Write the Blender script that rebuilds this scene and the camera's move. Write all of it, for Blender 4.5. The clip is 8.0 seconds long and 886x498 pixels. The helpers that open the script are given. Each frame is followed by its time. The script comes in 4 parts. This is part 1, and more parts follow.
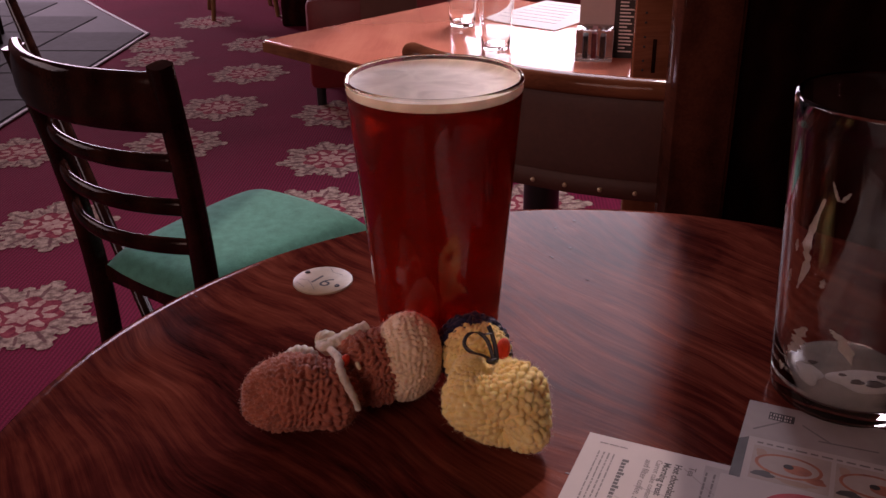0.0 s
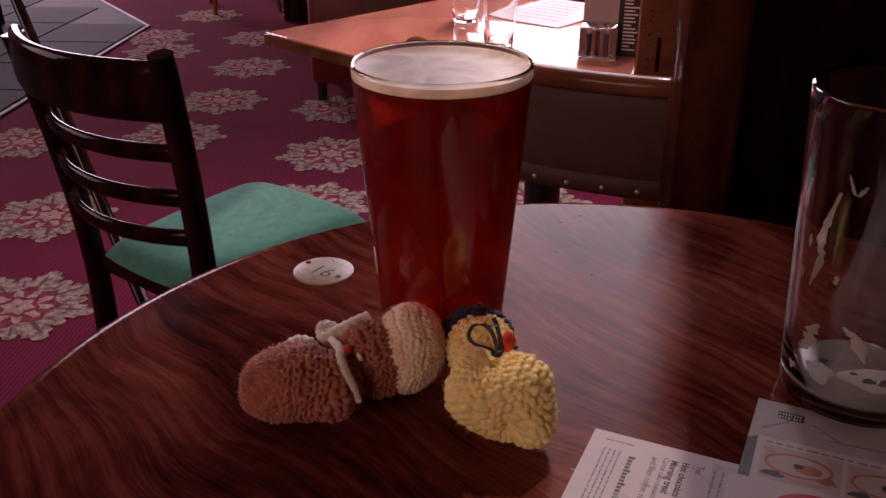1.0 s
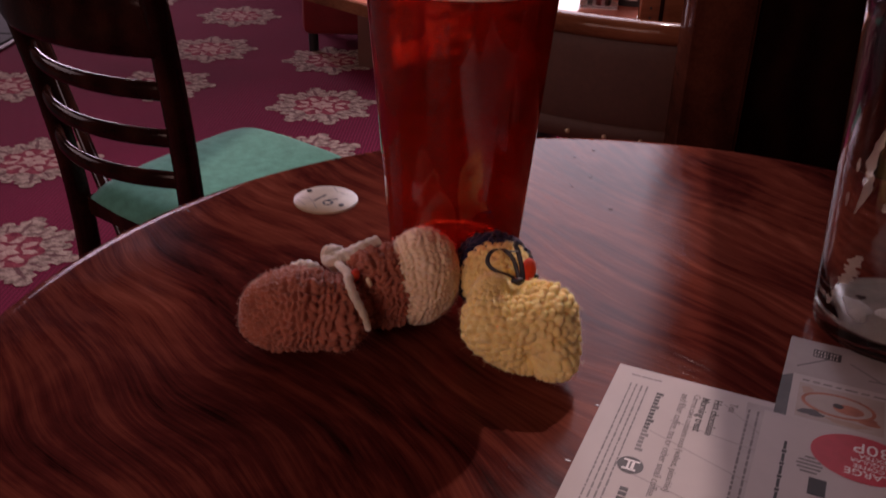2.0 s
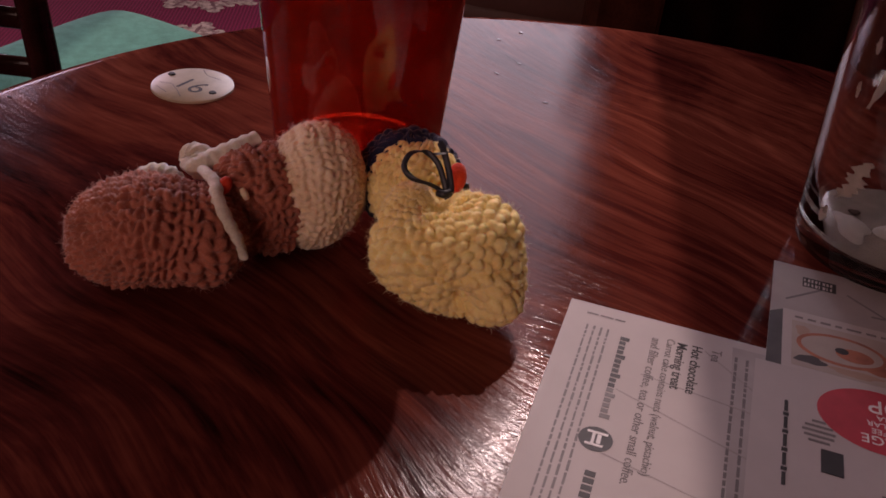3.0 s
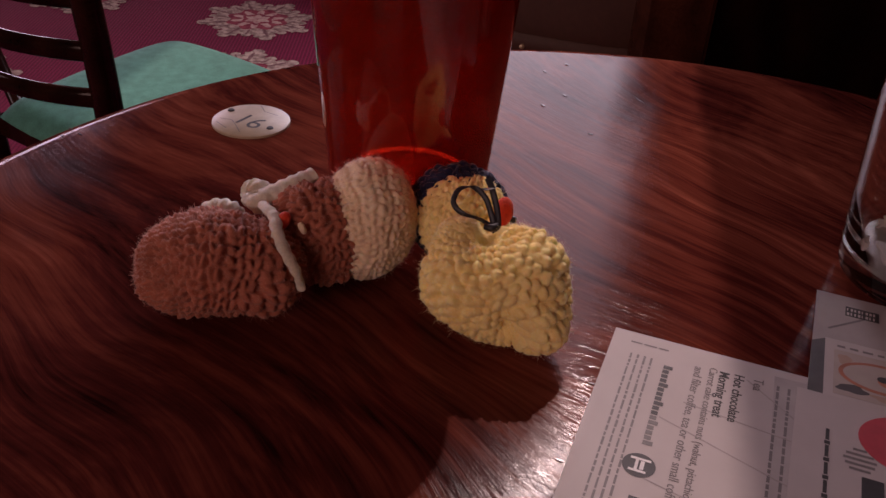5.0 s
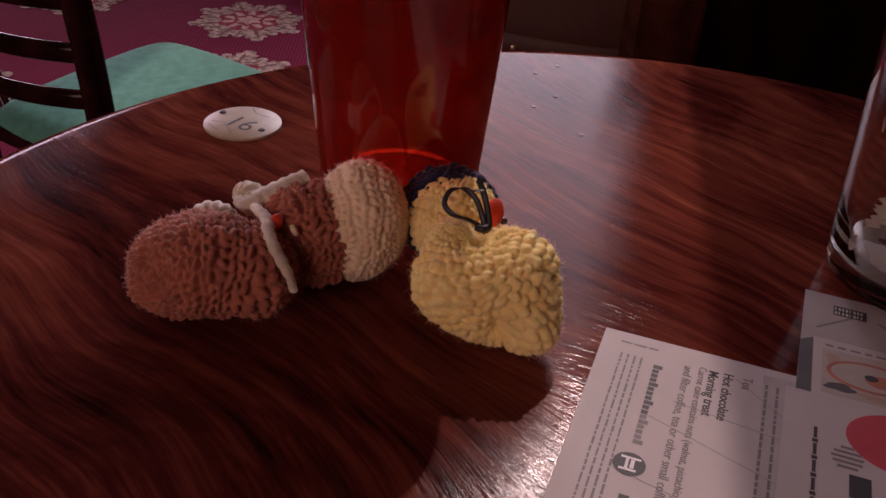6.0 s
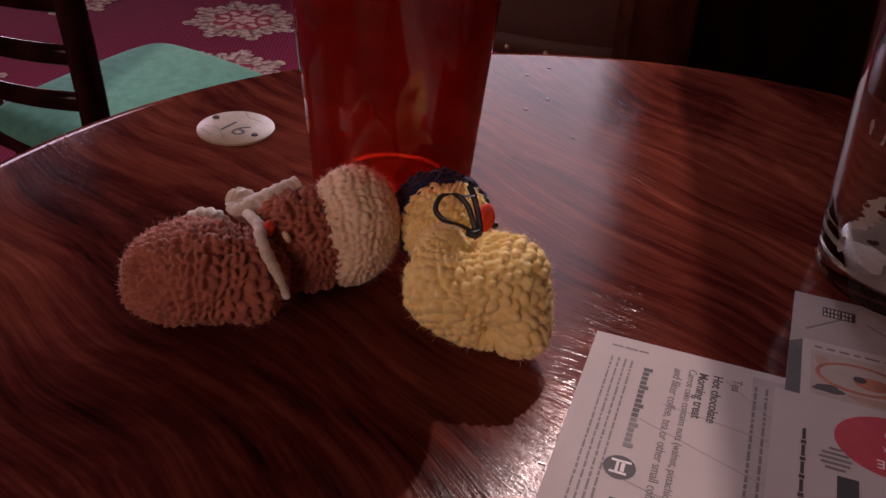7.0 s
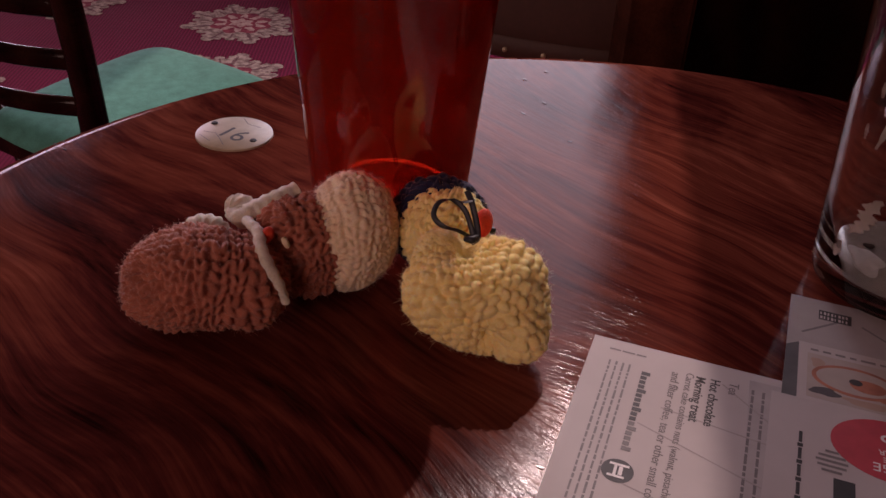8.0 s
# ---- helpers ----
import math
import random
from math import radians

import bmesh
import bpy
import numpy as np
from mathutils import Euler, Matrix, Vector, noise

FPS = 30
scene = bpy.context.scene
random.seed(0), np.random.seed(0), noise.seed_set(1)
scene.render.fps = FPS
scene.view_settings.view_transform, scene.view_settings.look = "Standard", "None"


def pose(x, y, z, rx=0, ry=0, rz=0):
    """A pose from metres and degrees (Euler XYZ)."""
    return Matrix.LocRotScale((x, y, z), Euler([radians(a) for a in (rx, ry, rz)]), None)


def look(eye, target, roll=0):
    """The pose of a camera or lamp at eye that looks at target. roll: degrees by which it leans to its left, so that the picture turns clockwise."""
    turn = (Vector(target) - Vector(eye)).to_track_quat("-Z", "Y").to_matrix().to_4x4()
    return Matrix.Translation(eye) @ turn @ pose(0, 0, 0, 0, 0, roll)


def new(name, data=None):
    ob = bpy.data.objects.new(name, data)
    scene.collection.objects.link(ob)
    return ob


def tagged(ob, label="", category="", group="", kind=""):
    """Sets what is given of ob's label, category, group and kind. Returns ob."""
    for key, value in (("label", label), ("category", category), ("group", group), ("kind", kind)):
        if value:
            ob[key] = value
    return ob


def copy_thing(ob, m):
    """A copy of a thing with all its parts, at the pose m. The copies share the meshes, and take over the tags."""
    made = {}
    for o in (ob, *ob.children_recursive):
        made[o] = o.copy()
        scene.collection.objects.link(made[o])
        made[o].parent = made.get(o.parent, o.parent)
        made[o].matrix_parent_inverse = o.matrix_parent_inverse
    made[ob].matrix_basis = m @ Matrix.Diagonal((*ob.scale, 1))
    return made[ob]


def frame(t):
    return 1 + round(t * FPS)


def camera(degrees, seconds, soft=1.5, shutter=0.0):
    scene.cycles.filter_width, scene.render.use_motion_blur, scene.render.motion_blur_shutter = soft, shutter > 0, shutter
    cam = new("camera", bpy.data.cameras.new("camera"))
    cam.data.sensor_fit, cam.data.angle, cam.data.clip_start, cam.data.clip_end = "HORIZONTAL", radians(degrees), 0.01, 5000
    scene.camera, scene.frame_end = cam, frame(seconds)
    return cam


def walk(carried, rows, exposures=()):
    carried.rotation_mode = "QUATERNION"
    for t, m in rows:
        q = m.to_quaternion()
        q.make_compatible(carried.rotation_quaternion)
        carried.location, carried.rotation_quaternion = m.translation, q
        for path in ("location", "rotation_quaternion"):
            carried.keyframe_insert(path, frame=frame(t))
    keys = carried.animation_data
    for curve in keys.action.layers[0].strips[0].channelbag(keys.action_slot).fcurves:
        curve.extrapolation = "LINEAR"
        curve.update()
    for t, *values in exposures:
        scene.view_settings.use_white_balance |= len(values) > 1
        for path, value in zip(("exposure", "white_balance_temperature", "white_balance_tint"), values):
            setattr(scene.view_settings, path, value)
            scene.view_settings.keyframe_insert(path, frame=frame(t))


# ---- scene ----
cam = camera(51.0, 8.0, shutter=0.5)
PATH = [
    (0, (0.004, 0.01, 1.109), (-0.116, 1.815, 0.254), -0.9),
    (0.5, (0.004, 0.01, 1.109), (-0.114, 1.816, 0.257), -0.9),
    (1, (0.0, 0.017, 1.101), (-0.115, 1.821, 0.243), 0.1),
    (1.2, (0.002, 0.019, 1.1), (-0.109, 1.819, 0.236), 0.1),
    (2.3, (-0.018, 0.064, 1.048), (-0.055, 1.81, 0.074), 3.3),
    (2.5, (-0.016, 0.096, 1.033), (0.005, 1.823, 0.026), 4.4),
    (3, (-0.021, 0.123, 1.026), (0.135, 1.783, -0.079), 5.9),
    (3.5, (-0.026, 0.113, 1.035), (0.109, 1.765, -0.084), 5.3),
    (4, (-0.026, 0.115, 1.031), (0.035, 1.792, -0.056), 4.0),
    (4.5, (-0.022, 0.114, 1.036), (0.025, 1.794, -0.049), 3.8),
    (5, (-0.022, 0.114, 1.036), (0.028, 1.801, -0.038), 3.8),
    (6.5, (-0.021, 0.112, 1.039), (0.052, 1.799, -0.033), 3.8),
    (7, (-0.02, 0.112, 1.041), (0.053, 1.796, -0.036), 3.6),
    (7.5, (-0.02, 0.111, 1.042), (0.051, 1.794, -0.036), 3.6),
    (8, (-0.02, 0.111, 1.043), (0.056, 1.797, -0.03), 3.4),
]
walk(cam, [(t, look(eye, target, roll)) for t, eye, target, roll in PATH], [(0.0, -0.07, 7000, 42), (8.0, -0.07, 7000, 42)])

# ---- world, light, exposure ----
world = bpy.data.worlds.new("world")
scene.world = world
world.use_nodes = True
wn = world.node_tree
sky = wn.nodes.new("ShaderNodeTexSky")
sky.sky_type = "NISHITA"
sky.sun_disc = False
sky.sun_elevation, sky.sun_rotation = radians(47.5), radians(10)
wn.links.new(sky.outputs[0], wn.nodes["Background"].inputs[0])
wn.nodes["Background"].inputs[1].default_value = 0.08


def area(name, at, target, w, h, watts, colour):
    data = bpy.data.lights.new(name, "AREA")
    data.shape, data.size, data.size_y, data.energy, data.color = "RECTANGLE", w, h, watts, colour
    ob = new(name, data)
    ob.matrix_world = look(at, target)
    return ob


# the sun, through the tall booth window, from ahead and slightly to the right
sun_data = bpy.data.lights.new("sun", "SUN")
sun_data.energy, sun_data.angle, sun_data.color = 1.3, radians(0.6), (1.0, 0.90, 0.80)
sun = new("sun", sun_data)
sun.matrix_world = look((0.180 * 6, 0.984 * 6, 6 * math.tan(radians(47.5))), (0, 0, 0))

# daylight in the openings of the tall booth window and the far wall; the side and rear lamps are added fill
area("window_light_upper", (0.50, 3.22, 3.52), (0.0, 0.4, 0.84), 1.3, 1.1, 8, (0.96, 0.94, 1.0))
area("window_light_lower", (0.55, 3.24, 1.85), (0.55, 0.0, 1.6), 1.4, 2.2, 62, (0.88, 0.92, 1.0))
area("side_fill_light", (-5.9, 2.3, 2.7), (-0.3, 0.6, 0.8), 3.4, 2.0, 58, (1.0, 0.84, 0.78))
area("far_window_light", (-4.6, 8.85, 2.3), (-1.2, 3.0, 0.0), 2.2, 2.0, 220, (0.96, 0.84, 1.0))
# front fill for the toys, from an unseen window added behind the camera
area("rear_fill_light", (-1.8, -2.85, 2.25), (0.0, 0.5, 0.8), 2.2, 1.6, 36, (1.0, 0.73, 0.58))

# ---- materials ----


def material(name):
    m = bpy.data.materials.new(name)
    m.use_nodes = True
    nt = m.node_tree
    return m, nt, nt.nodes["Principled BSDF"]


def node(nt, kind, **values):
    n = nt.nodes.new(kind)
    for key, value in values.items():
        n.inputs[key].default_value = value
    return n


def ramp(nt, source, stops):
    r = nt.nodes.new("ShaderNodeValToRGB")
    els = r.color_ramp.elements
    while len(els) < len(stops):
        els.new(0.5)
    for e, (p, c) in zip(els, stops):
        e.position, e.color = p, (*c, 1)
    nt.links.new(source, r.inputs[0])
    return r


def coords(nt, scale=(1, 1, 1), turn=(0, 0, 0), kind="Object"):
    tc = nt.nodes.new("ShaderNodeTexCoord")
    mp = nt.nodes.new("ShaderNodeMapping")
    mp.inputs["Scale"].default_value = scale
    mp.inputs["Rotation"].default_value = [radians(a) for a in turn]
    nt.links.new(tc.outputs[kind], mp.inputs[0])
    return mp.outputs[0]


def bump(nt, bsdf, height, strength, distance):
    b = node(nt, "ShaderNodeBump", Strength=strength, Distance=distance)
    nt.links.new(height, b.inputs["Height"])
    nt.links.new(b.outputs[0], bsdf.inputs["Normal"])
    return b


def plain(name, colour, rough=0.5, metal=0.0, vary=0.15, scale=40.0, relief=0.1, dist=0.001, coat=0.0, stretch=(1, 1, 1)):
    """A surface with two scales of variation in colour, gloss and relief."""
    m, nt, b = material(name)
    co = coords(nt, stretch)
    big = node(nt, "ShaderNodeTexNoise", Scale=scale * 0.15, Detail=3)
    fine = node(nt, "ShaderNodeTexNoise", Scale=scale, Detail=5, Roughness=0.6)
    for n in (big, fine):
        nt.links.new(co, n.inputs["Vector"])
    mix = node(nt, "ShaderNodeMath")
    mix.operation = "ADD"
    nt.links.new(big.outputs[0], mix.inputs[0])
    nt.links.new(fine.outputs[0], mix.inputs[1])
    half = node(nt, "ShaderNodeMath")
    half.operation, half.inputs[1].default_value = "MULTIPLY", 0.5
    nt.links.new(mix.outputs[0], half.inputs[0])
    lo = [c * (1 - vary) for c in colour]
    hi = [min(1, c * (1 + vary)) for c in colour]
    r = ramp(nt, half.outputs[0], [(0.35, lo), (0.65, hi)])
    nt.links.new(r.outputs[0], b.inputs["Base Color"])
    b.inputs["Roughness"].default_value, b.inputs["Metallic"].default_value = rough, metal
    b.inputs["Coat Weight"].default_value = coat
    b.inputs["Coat Roughness"].default_value = 0.12
    if relief:
        bump(nt, b, fine.outputs[0], relief, dist)
    return m


def varnished(name, dark, mid, light, grain=9.0, turn=30.0, rough=0.3, warp=2.5, fine_scale=60, pores=0.25, coat=0.35, gloss=0.09, band=0.78, blotch=0.35):
    """Varnished wood: warped growth bands, fine streaks along the grain, open pores in the varnish."""
    m, nt, b = material(name)
    co = coords(nt, (1, 1, 1), (0, 0, turn))
    warpn = node(nt, "ShaderNodeTexNoise", Scale=warp, Detail=2)
    nt.links.new(co, warpn.inputs["Vector"])
    add = nt.nodes.new("ShaderNodeVectorMath")
    add.operation = "MULTIPLY_ADD"
    nt.links.new(warpn.outputs["Color"], add.inputs[0])
    add.inputs[1].default_value = (0.07, 0.14, 0.05)
    nt.links.new(co, add.inputs[2])
    wave = node(nt, "ShaderNodeTexWave", Scale=grain, Distortion=3.5, Detail=3)
    wave.inputs["Detail Scale"].default_value = 1.6
    wave.bands_direction = "Y"
    nt.links.new(add.outputs[0], wave.inputs["Vector"])
    st = nt.nodes.new("ShaderNodeMapping")
    st.inputs["Scale"].default_value = (0.08, 1.0, 1.0)
    nt.links.new(add.outputs[0], st.inputs[0])
    wide = node(nt, "ShaderNodeTexNoise", Scale=fine_scale, Detail=4, Roughness=0.6)
    nt.links.new(st.outputs[0], wide.inputs["Vector"])
    st2 = nt.nodes.new("ShaderNodeMapping")
    st2.inputs["Scale"].default_value = (0.03, 1.0, 1.0)
    nt.links.new(add.outputs[0], st2.inputs[0])
    thin = node(nt, "ShaderNodeTexNoise", Scale=fine_scale * 5, Detail=4, Roughness=0.65)
    nt.links.new(st2.outputs[0], thin.inputs["Vector"])
    streak = node(nt, "ShaderNodeMix", Factor=0.6)
    nt.links.new(wide.outputs[0], streak.inputs[2])
    nt.links.new(thin.outputs[0], streak.inputs[3])
    blot = node(nt, "ShaderNodeTexNoise", Scale=9.0, Detail=4, Distortion=1.2)
    nt.links.new(add.outputs[0], blot.inputs["Vector"])
    m1 = node(nt, "ShaderNodeMix", Factor=band)
    nt.links.new(wave.outputs[0], m1.inputs[2])
    nt.links.new(streak.outputs[0], m1.inputs[3])
    m2 = node(nt, "ShaderNodeMix", Factor=blotch)
    nt.links.new(m1.outputs[0], m2.inputs[2])
    nt.links.new(blot.outputs[0], m2.inputs[3])
    r = ramp(nt, m2.outputs[0], [(0.35, dark), (0.5, mid), (0.65, light)])
    nt.links.new(r.outputs[0], b.inputs["Base Color"])
    pst = nt.nodes.new("ShaderNodeMapping")
    pst.inputs["Scale"].default_value = (0.05, 1.0, 1.0)
    nt.links.new(add.outputs[0], pst.inputs[0])
    pore = node(nt, "ShaderNodeTexNoise", Scale=fine_scale * 3.0, Detail=4, Roughness=0.7)
    nt.links.new(pst.outputs[0], pore.inputs["Vector"])
    bn = bump(nt, b, pore.outputs[0], pores, 0.0010)
    nt.links.new(bn.outputs[0], b.inputs["Coat Normal"])
    rr = ramp(nt, streak.outputs[0], [(0.3, (rough * 0.8,) * 3), (0.7, (rough * 1.3,) * 3)])
    nt.links.new(rr.outputs[0], b.inputs["Roughness"])
    b.inputs["Coat Weight"].default_value = coat
    b.inputs["Coat Roughness"].default_value = gloss
    b.inputs["Specular IOR Level"].default_value = 0.0
    return m


def figured_wood():
    """The table's varnished veneer: flame figure, dark growth lines, fine pores, a satin coat dulled by wear."""
    m, nt, b = material("table_wood")

    def math_node(op, a, c):
        n = nt.nodes.new("ShaderNodeMath")
        n.operation = op
        for k, v in enumerate((a, c)):
            if isinstance(v, float):
                n.inputs[k].default_value = v
            else:
                nt.links.new(v, n.inputs[k])
        return n.outputs[0]

    def stretched(scale):
        st = nt.nodes.new("ShaderNodeMapping")
        st.inputs["Scale"].default_value = scale
        nt.links.new(warped, st.inputs[0])
        return st.outputs[0]

    co = coords(nt, (1, 1, 1), (0, 0, 46))
    bend = node(nt, "ShaderNodeTexNoise", Scale=4.2, Detail=2)
    nt.links.new(co, bend.inputs["Vector"])
    add = nt.nodes.new("ShaderNodeVectorMath")
    add.operation = "MULTIPLY_ADD"
    nt.links.new(bend.outputs["Color"], add.inputs[0])
    add.inputs[1].default_value = (0.07, 0.12, 0.05)
    nt.links.new(co, add.inputs[2])
    warped = add.outputs[0]
    flame = node(nt, "ShaderNodeTexNoise", Scale=13, Detail=5, Roughness=0.6, Distortion=1.1)
    nt.links.new(stretched((0.34, 1, 1)), flame.inputs["Vector"])
    lines = node(nt, "ShaderNodeTexWave", Scale=26, Distortion=5.0, Detail=3)
    lines.inputs["Detail Scale"].default_value = 1.3
    lines.bands_direction = "Y"
    nt.links.new(stretched((0.5, 1, 1)), lines.inputs["Vector"])
    fine = node(nt, "ShaderNodeTexNoise", Scale=520, Detail=4, Roughness=0.65)
    nt.links.new(stretched((0.025, 1, 1)), fine.inputs["Vector"])
    wide = node(nt, "ShaderNodeTexNoise", Scale=130, Detail=4, Roughness=0.6)
    nt.links.new(stretched((0.05, 1, 1)), wide.inputs["Vector"])
    tone = math_node("ADD", math_node("MULTIPLY", flame.outputs[0], 0.62), math_node("MULTIPLY", wide.outputs[0], 0.22))
    tone = math_node("ADD", tone, math_node("MULTIPLY", fine.outputs[0], 0.25))
    tone = math_node("ADD", tone, math_node("MULTIPLY", lines.outputs[0], 0.05))
    r = ramp(nt, tone, [(0.43, (0.018, 0.0028, 0.0024)), (0.54, (0.074, 0.0130, 0.0095)), (0.65, (0.150, 0.033, 0.0195)), (0.76, (0.25, 0.067, 0.038))])
    nt.links.new(r.outputs[0], b.inputs["Base Color"])
    pore = node(nt, "ShaderNodeTexNoise", Scale=420, Detail=4, Roughness=0.7)
    nt.links.new(stretched((0.035, 1, 1)), pore.inputs["Vector"])
    bn = bump(nt, b, pore.outputs[0], 0.18, 0.0010)
    nt.links.new(bn.outputs[0], b.inputs["Coat Normal"])
    worn = node(nt, "ShaderNodeTexNoise", Scale=17, Detail=5, Roughness=0.6)
    nt.links.new(co, worn.inputs["Vector"])
    rr = ramp(nt, worn.outputs[0], [(0.35, (0.08,) * 3), (0.65, (0.16,) * 3)])
    nt.links.new(rr.outputs[0], b.inputs["Coat Roughness"])
    b.inputs["Roughness"].default_value = 0.36
    b.inputs["Coat Weight"].default_value = 0.195
    b.inputs["Coat IOR"].default_value = 1.36
    b.inputs["Specular IOR Level"].default_value = 0.0
    return m


def glassy(name, colour=(1, 1, 1), rough=0.0, ior=1.5):
    m, nt, b = material(name)
    b.inputs["Base Color"].default_value = (*colour, 1)
    b.inputs["Transmission Weight"].default_value = 1.0
    b.inputs["Roughness"].default_value = rough
    b.inputs["IOR"].default_value = ior
    return m


def woolly(name, colour, dark):
    """Yarn: fine fibres, mottled along the strand."""
    m, nt, b = material(name)
    co = coords(nt)
    fibre = node(nt, "ShaderNodeTexNoise", Scale=1400, Detail=3)
    mott = node(nt, "ShaderNodeTexNoise", Scale=160, Detail=3)
    for n in (fibre, mott):
        nt.links.new(co, n.inputs["Vector"])
    mx = node(nt, "ShaderNodeMix", Factor=0.6)
    nt.links.new(fibre.outputs[0], mx.inputs[2])
    nt.links.new(mott.outputs[0], mx.inputs[3])
    r = ramp(nt, mx.outputs[0], [(0.30, dark), (0.60, colour)])
    nt.links.new(r.outputs[0], b.inputs["Base Color"])
    b.inputs["Roughness"].default_value = 0.75
    b.inputs["Specular IOR Level"].default_value = 0.2
    b.inputs["Subsurface Weight"].default_value = 0.3
    b.inputs["Subsurface Radius"].default_value = (1.0, 0.6, 0.35)
    b.inputs["Subsurface Scale"].default_value = 0.0022
    b.inputs["Sheen Weight"].default_value = 0.25
    b.inputs["Sheen Roughness"].default_value = 0.4
    bump(nt, b, fibre.outputs[0], 0.5, 0.0006)
    return m


def fibre(name, colour):
    """Loose yarn fibres, which glow when lit from behind."""
    m, nt, b = material(name)
    b.inputs["Base Color"].default_value = (*colour, 1)
    b.inputs["Roughness"].default_value = 0.5
    through_light = node(nt, "ShaderNodeBsdfTranslucent", Color=(*colour, 1))
    both = node(nt, "ShaderNodeMixShader", Fac=0.55)
    nt.links.new(b.outputs[0], both.inputs[1])
    nt.links.new(through_light.outputs[0], both.inputs[2])
    nt.links.new(both.outputs[0], nt.nodes["Material Output"].inputs[0])
    return m


TOP_WOOD = figured_wood()
DARK_WOOD = varnished("dark_stained_wood", (0.008, 0.0026, 0.002), (0.018, 0.0055, 0.004), (0.034, 0.0105, 0.0065), grain=5, turn=80, rough=0.32, pores=0.12)
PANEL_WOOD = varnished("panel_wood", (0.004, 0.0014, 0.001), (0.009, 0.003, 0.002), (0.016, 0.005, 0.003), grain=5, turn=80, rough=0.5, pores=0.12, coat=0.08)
POST_WOOD = varnished("post_wood", (0.027, 0.0085, 0.005), (0.057, 0.0165, 0.0095), (0.09, 0.028, 0.015), grain=6, turn=90, rough=0.4, pores=0.15, coat=0.12)
RAIL_WOOD = varnished("rail_wood", (0.10, 0.035, 0.018), (0.17, 0.06, 0.03), (0.24, 0.09, 0.045), grain=6, turn=10, rough=0.3, pores=0.1)
RED_WOOD = varnished("red_table_wood", (0.64, 0.21, 0.14), (0.72, 0.25, 0.165), (0.78, 0.29, 0.19), grain=3, turn=45, rough=0.3, pores=0.04, coat=1.0)
PALE_WOOD = varnished("pale_wood", (0.18, 0.09, 0.04), (0.25, 0.13, 0.06), (0.32, 0.18, 0.09), grain=8, turn=90, rough=0.4)
LEATHER = plain("dark_leather", (0.075, 0.028, 0.018), 0.62, scale=120, relief=0.25, dist=0.002)
RED_LEATHER = plain("red_leather", (0.17, 0.010, 0.011), 0.45, scale=90, relief=0.2, dist=0.002)
BRASS = plain("brass_stud", (0.7, 0.55, 0.36), 0.35, 0.5, scale=200, relief=0.05)
BLACK_METAL = plain("black_iron", (0.012, 0.012, 0.013), 0.4, scale=90)
WALL_PAINT = plain("wall_paint", (0.16, 0.07, 0.05), 0.7, scale=14, relief=0.1)
CEIL_PAINT = plain("ceiling_paint", (0.15, 0.09, 0.07), 0.8, scale=10, relief=0.1)
FELT = plain("green_seat_cloth", (0.060, 0.26, 0.19), 0.92, vary=0.22, scale=420, relief=0.5, dist=0.0015)
SLATE = plain("slate_tile", (0.028, 0.034, 0.033), 0.9, vary=0.3, scale=22, relief=0.25, dist=0.003)
GROUT = plain("slate_joint", (0.022, 0.024, 0.024), 0.8, scale=60)
EDGE_STRIP = plain("carpet_edge_strip", (0.13, 0.10, 0.09), 0.6, scale=60)
GLASS = glassy("clear_glass", (0.97, 0.98, 0.97))
PAPER = plain("paper", (0.44, 0.39, 0.37), 0.6, vary=0.05, scale=60, relief=0.03)
INK = plain("black_ink", (0.03, 0.027, 0.027), 0.6, scale=300, relief=0)
GREY_INK = plain("grey_ink", (0.16, 0.145, 0.14), 0.6, scale=300, relief=0)
RED_INK = plain("red_ink", (0.45, 0.035, 0.05), 0.55, scale=200, relief=0)
BLACK_CARD = plain("black_card", (0.012, 0.011, 0.012), 0.5, scale=80)
# paler than the wood, so that the chips read as glints
CHIP_GLINT = plain("varnish_chip_glint", (0.16, 0.12, 0.12), 0.2, scale=300, relief=0)
WHITE_INK = plain("white_ink", (0.75, 0.72, 0.70), 0.6, scale=300, relief=0)

# ---- mesh helpers ----


def obj(name, bm, mats, parent=None, label="", smooth=True, at=None):
    me = bpy.data.meshes.new(name)
    bm.normal_update()
    bm.to_mesh(me)
    bm.free()
    for m in (mats if isinstance(mats, (list, tuple)) else [mats]):
        me.materials.append(m)
    if smooth:
        me.polygons.foreach_set("use_smooth", [True] * len(me.polygons))
        if smooth != "all":
            me.set_sharp_from_angle(angle=radians(42))
    ob = new(name, me)
    if parent is not None:
        ob.parent = parent
    if at is not None:
        ob.matrix_basis = at
    if label:
        ob["label"] = label
    return ob


def part(name, bm, mats, parent, label="", smooth=True, at=None):
    return obj(name, bm, mats, parent, label, smooth, at)


def thing(name, at, label, category, group="", kind=""):
    e = new(name)
    e.empty_display_size = 0.05
    e.matrix_basis = at
    return tagged(e, label, category, group, kind)


def box(bm, x0, x1, y0, y1, z0, z1, bevel=0.0, seg=2):
    r = bmesh.ops.create_cube(bm, size=1.0)
    bmesh.ops.transform(bm, verts=r["verts"], matrix=Matrix.Translation(((x0 + x1) / 2, (y0 + y1) / 2, (z0 + z1) / 2)) @ Matrix.Diagonal((x1 - x0, y1 - y0, z1 - z0, 1)))
    if bevel:
        es = list({e for v in r["verts"] for e in v.link_edges})
        bmesh.ops.bevel(bm, geom=es, offset=bevel, segments=seg, affect="EDGES", profile=0.5)
    return bm


def boxed(*a, **k):
    return box(bmesh.new(), *a, **k)


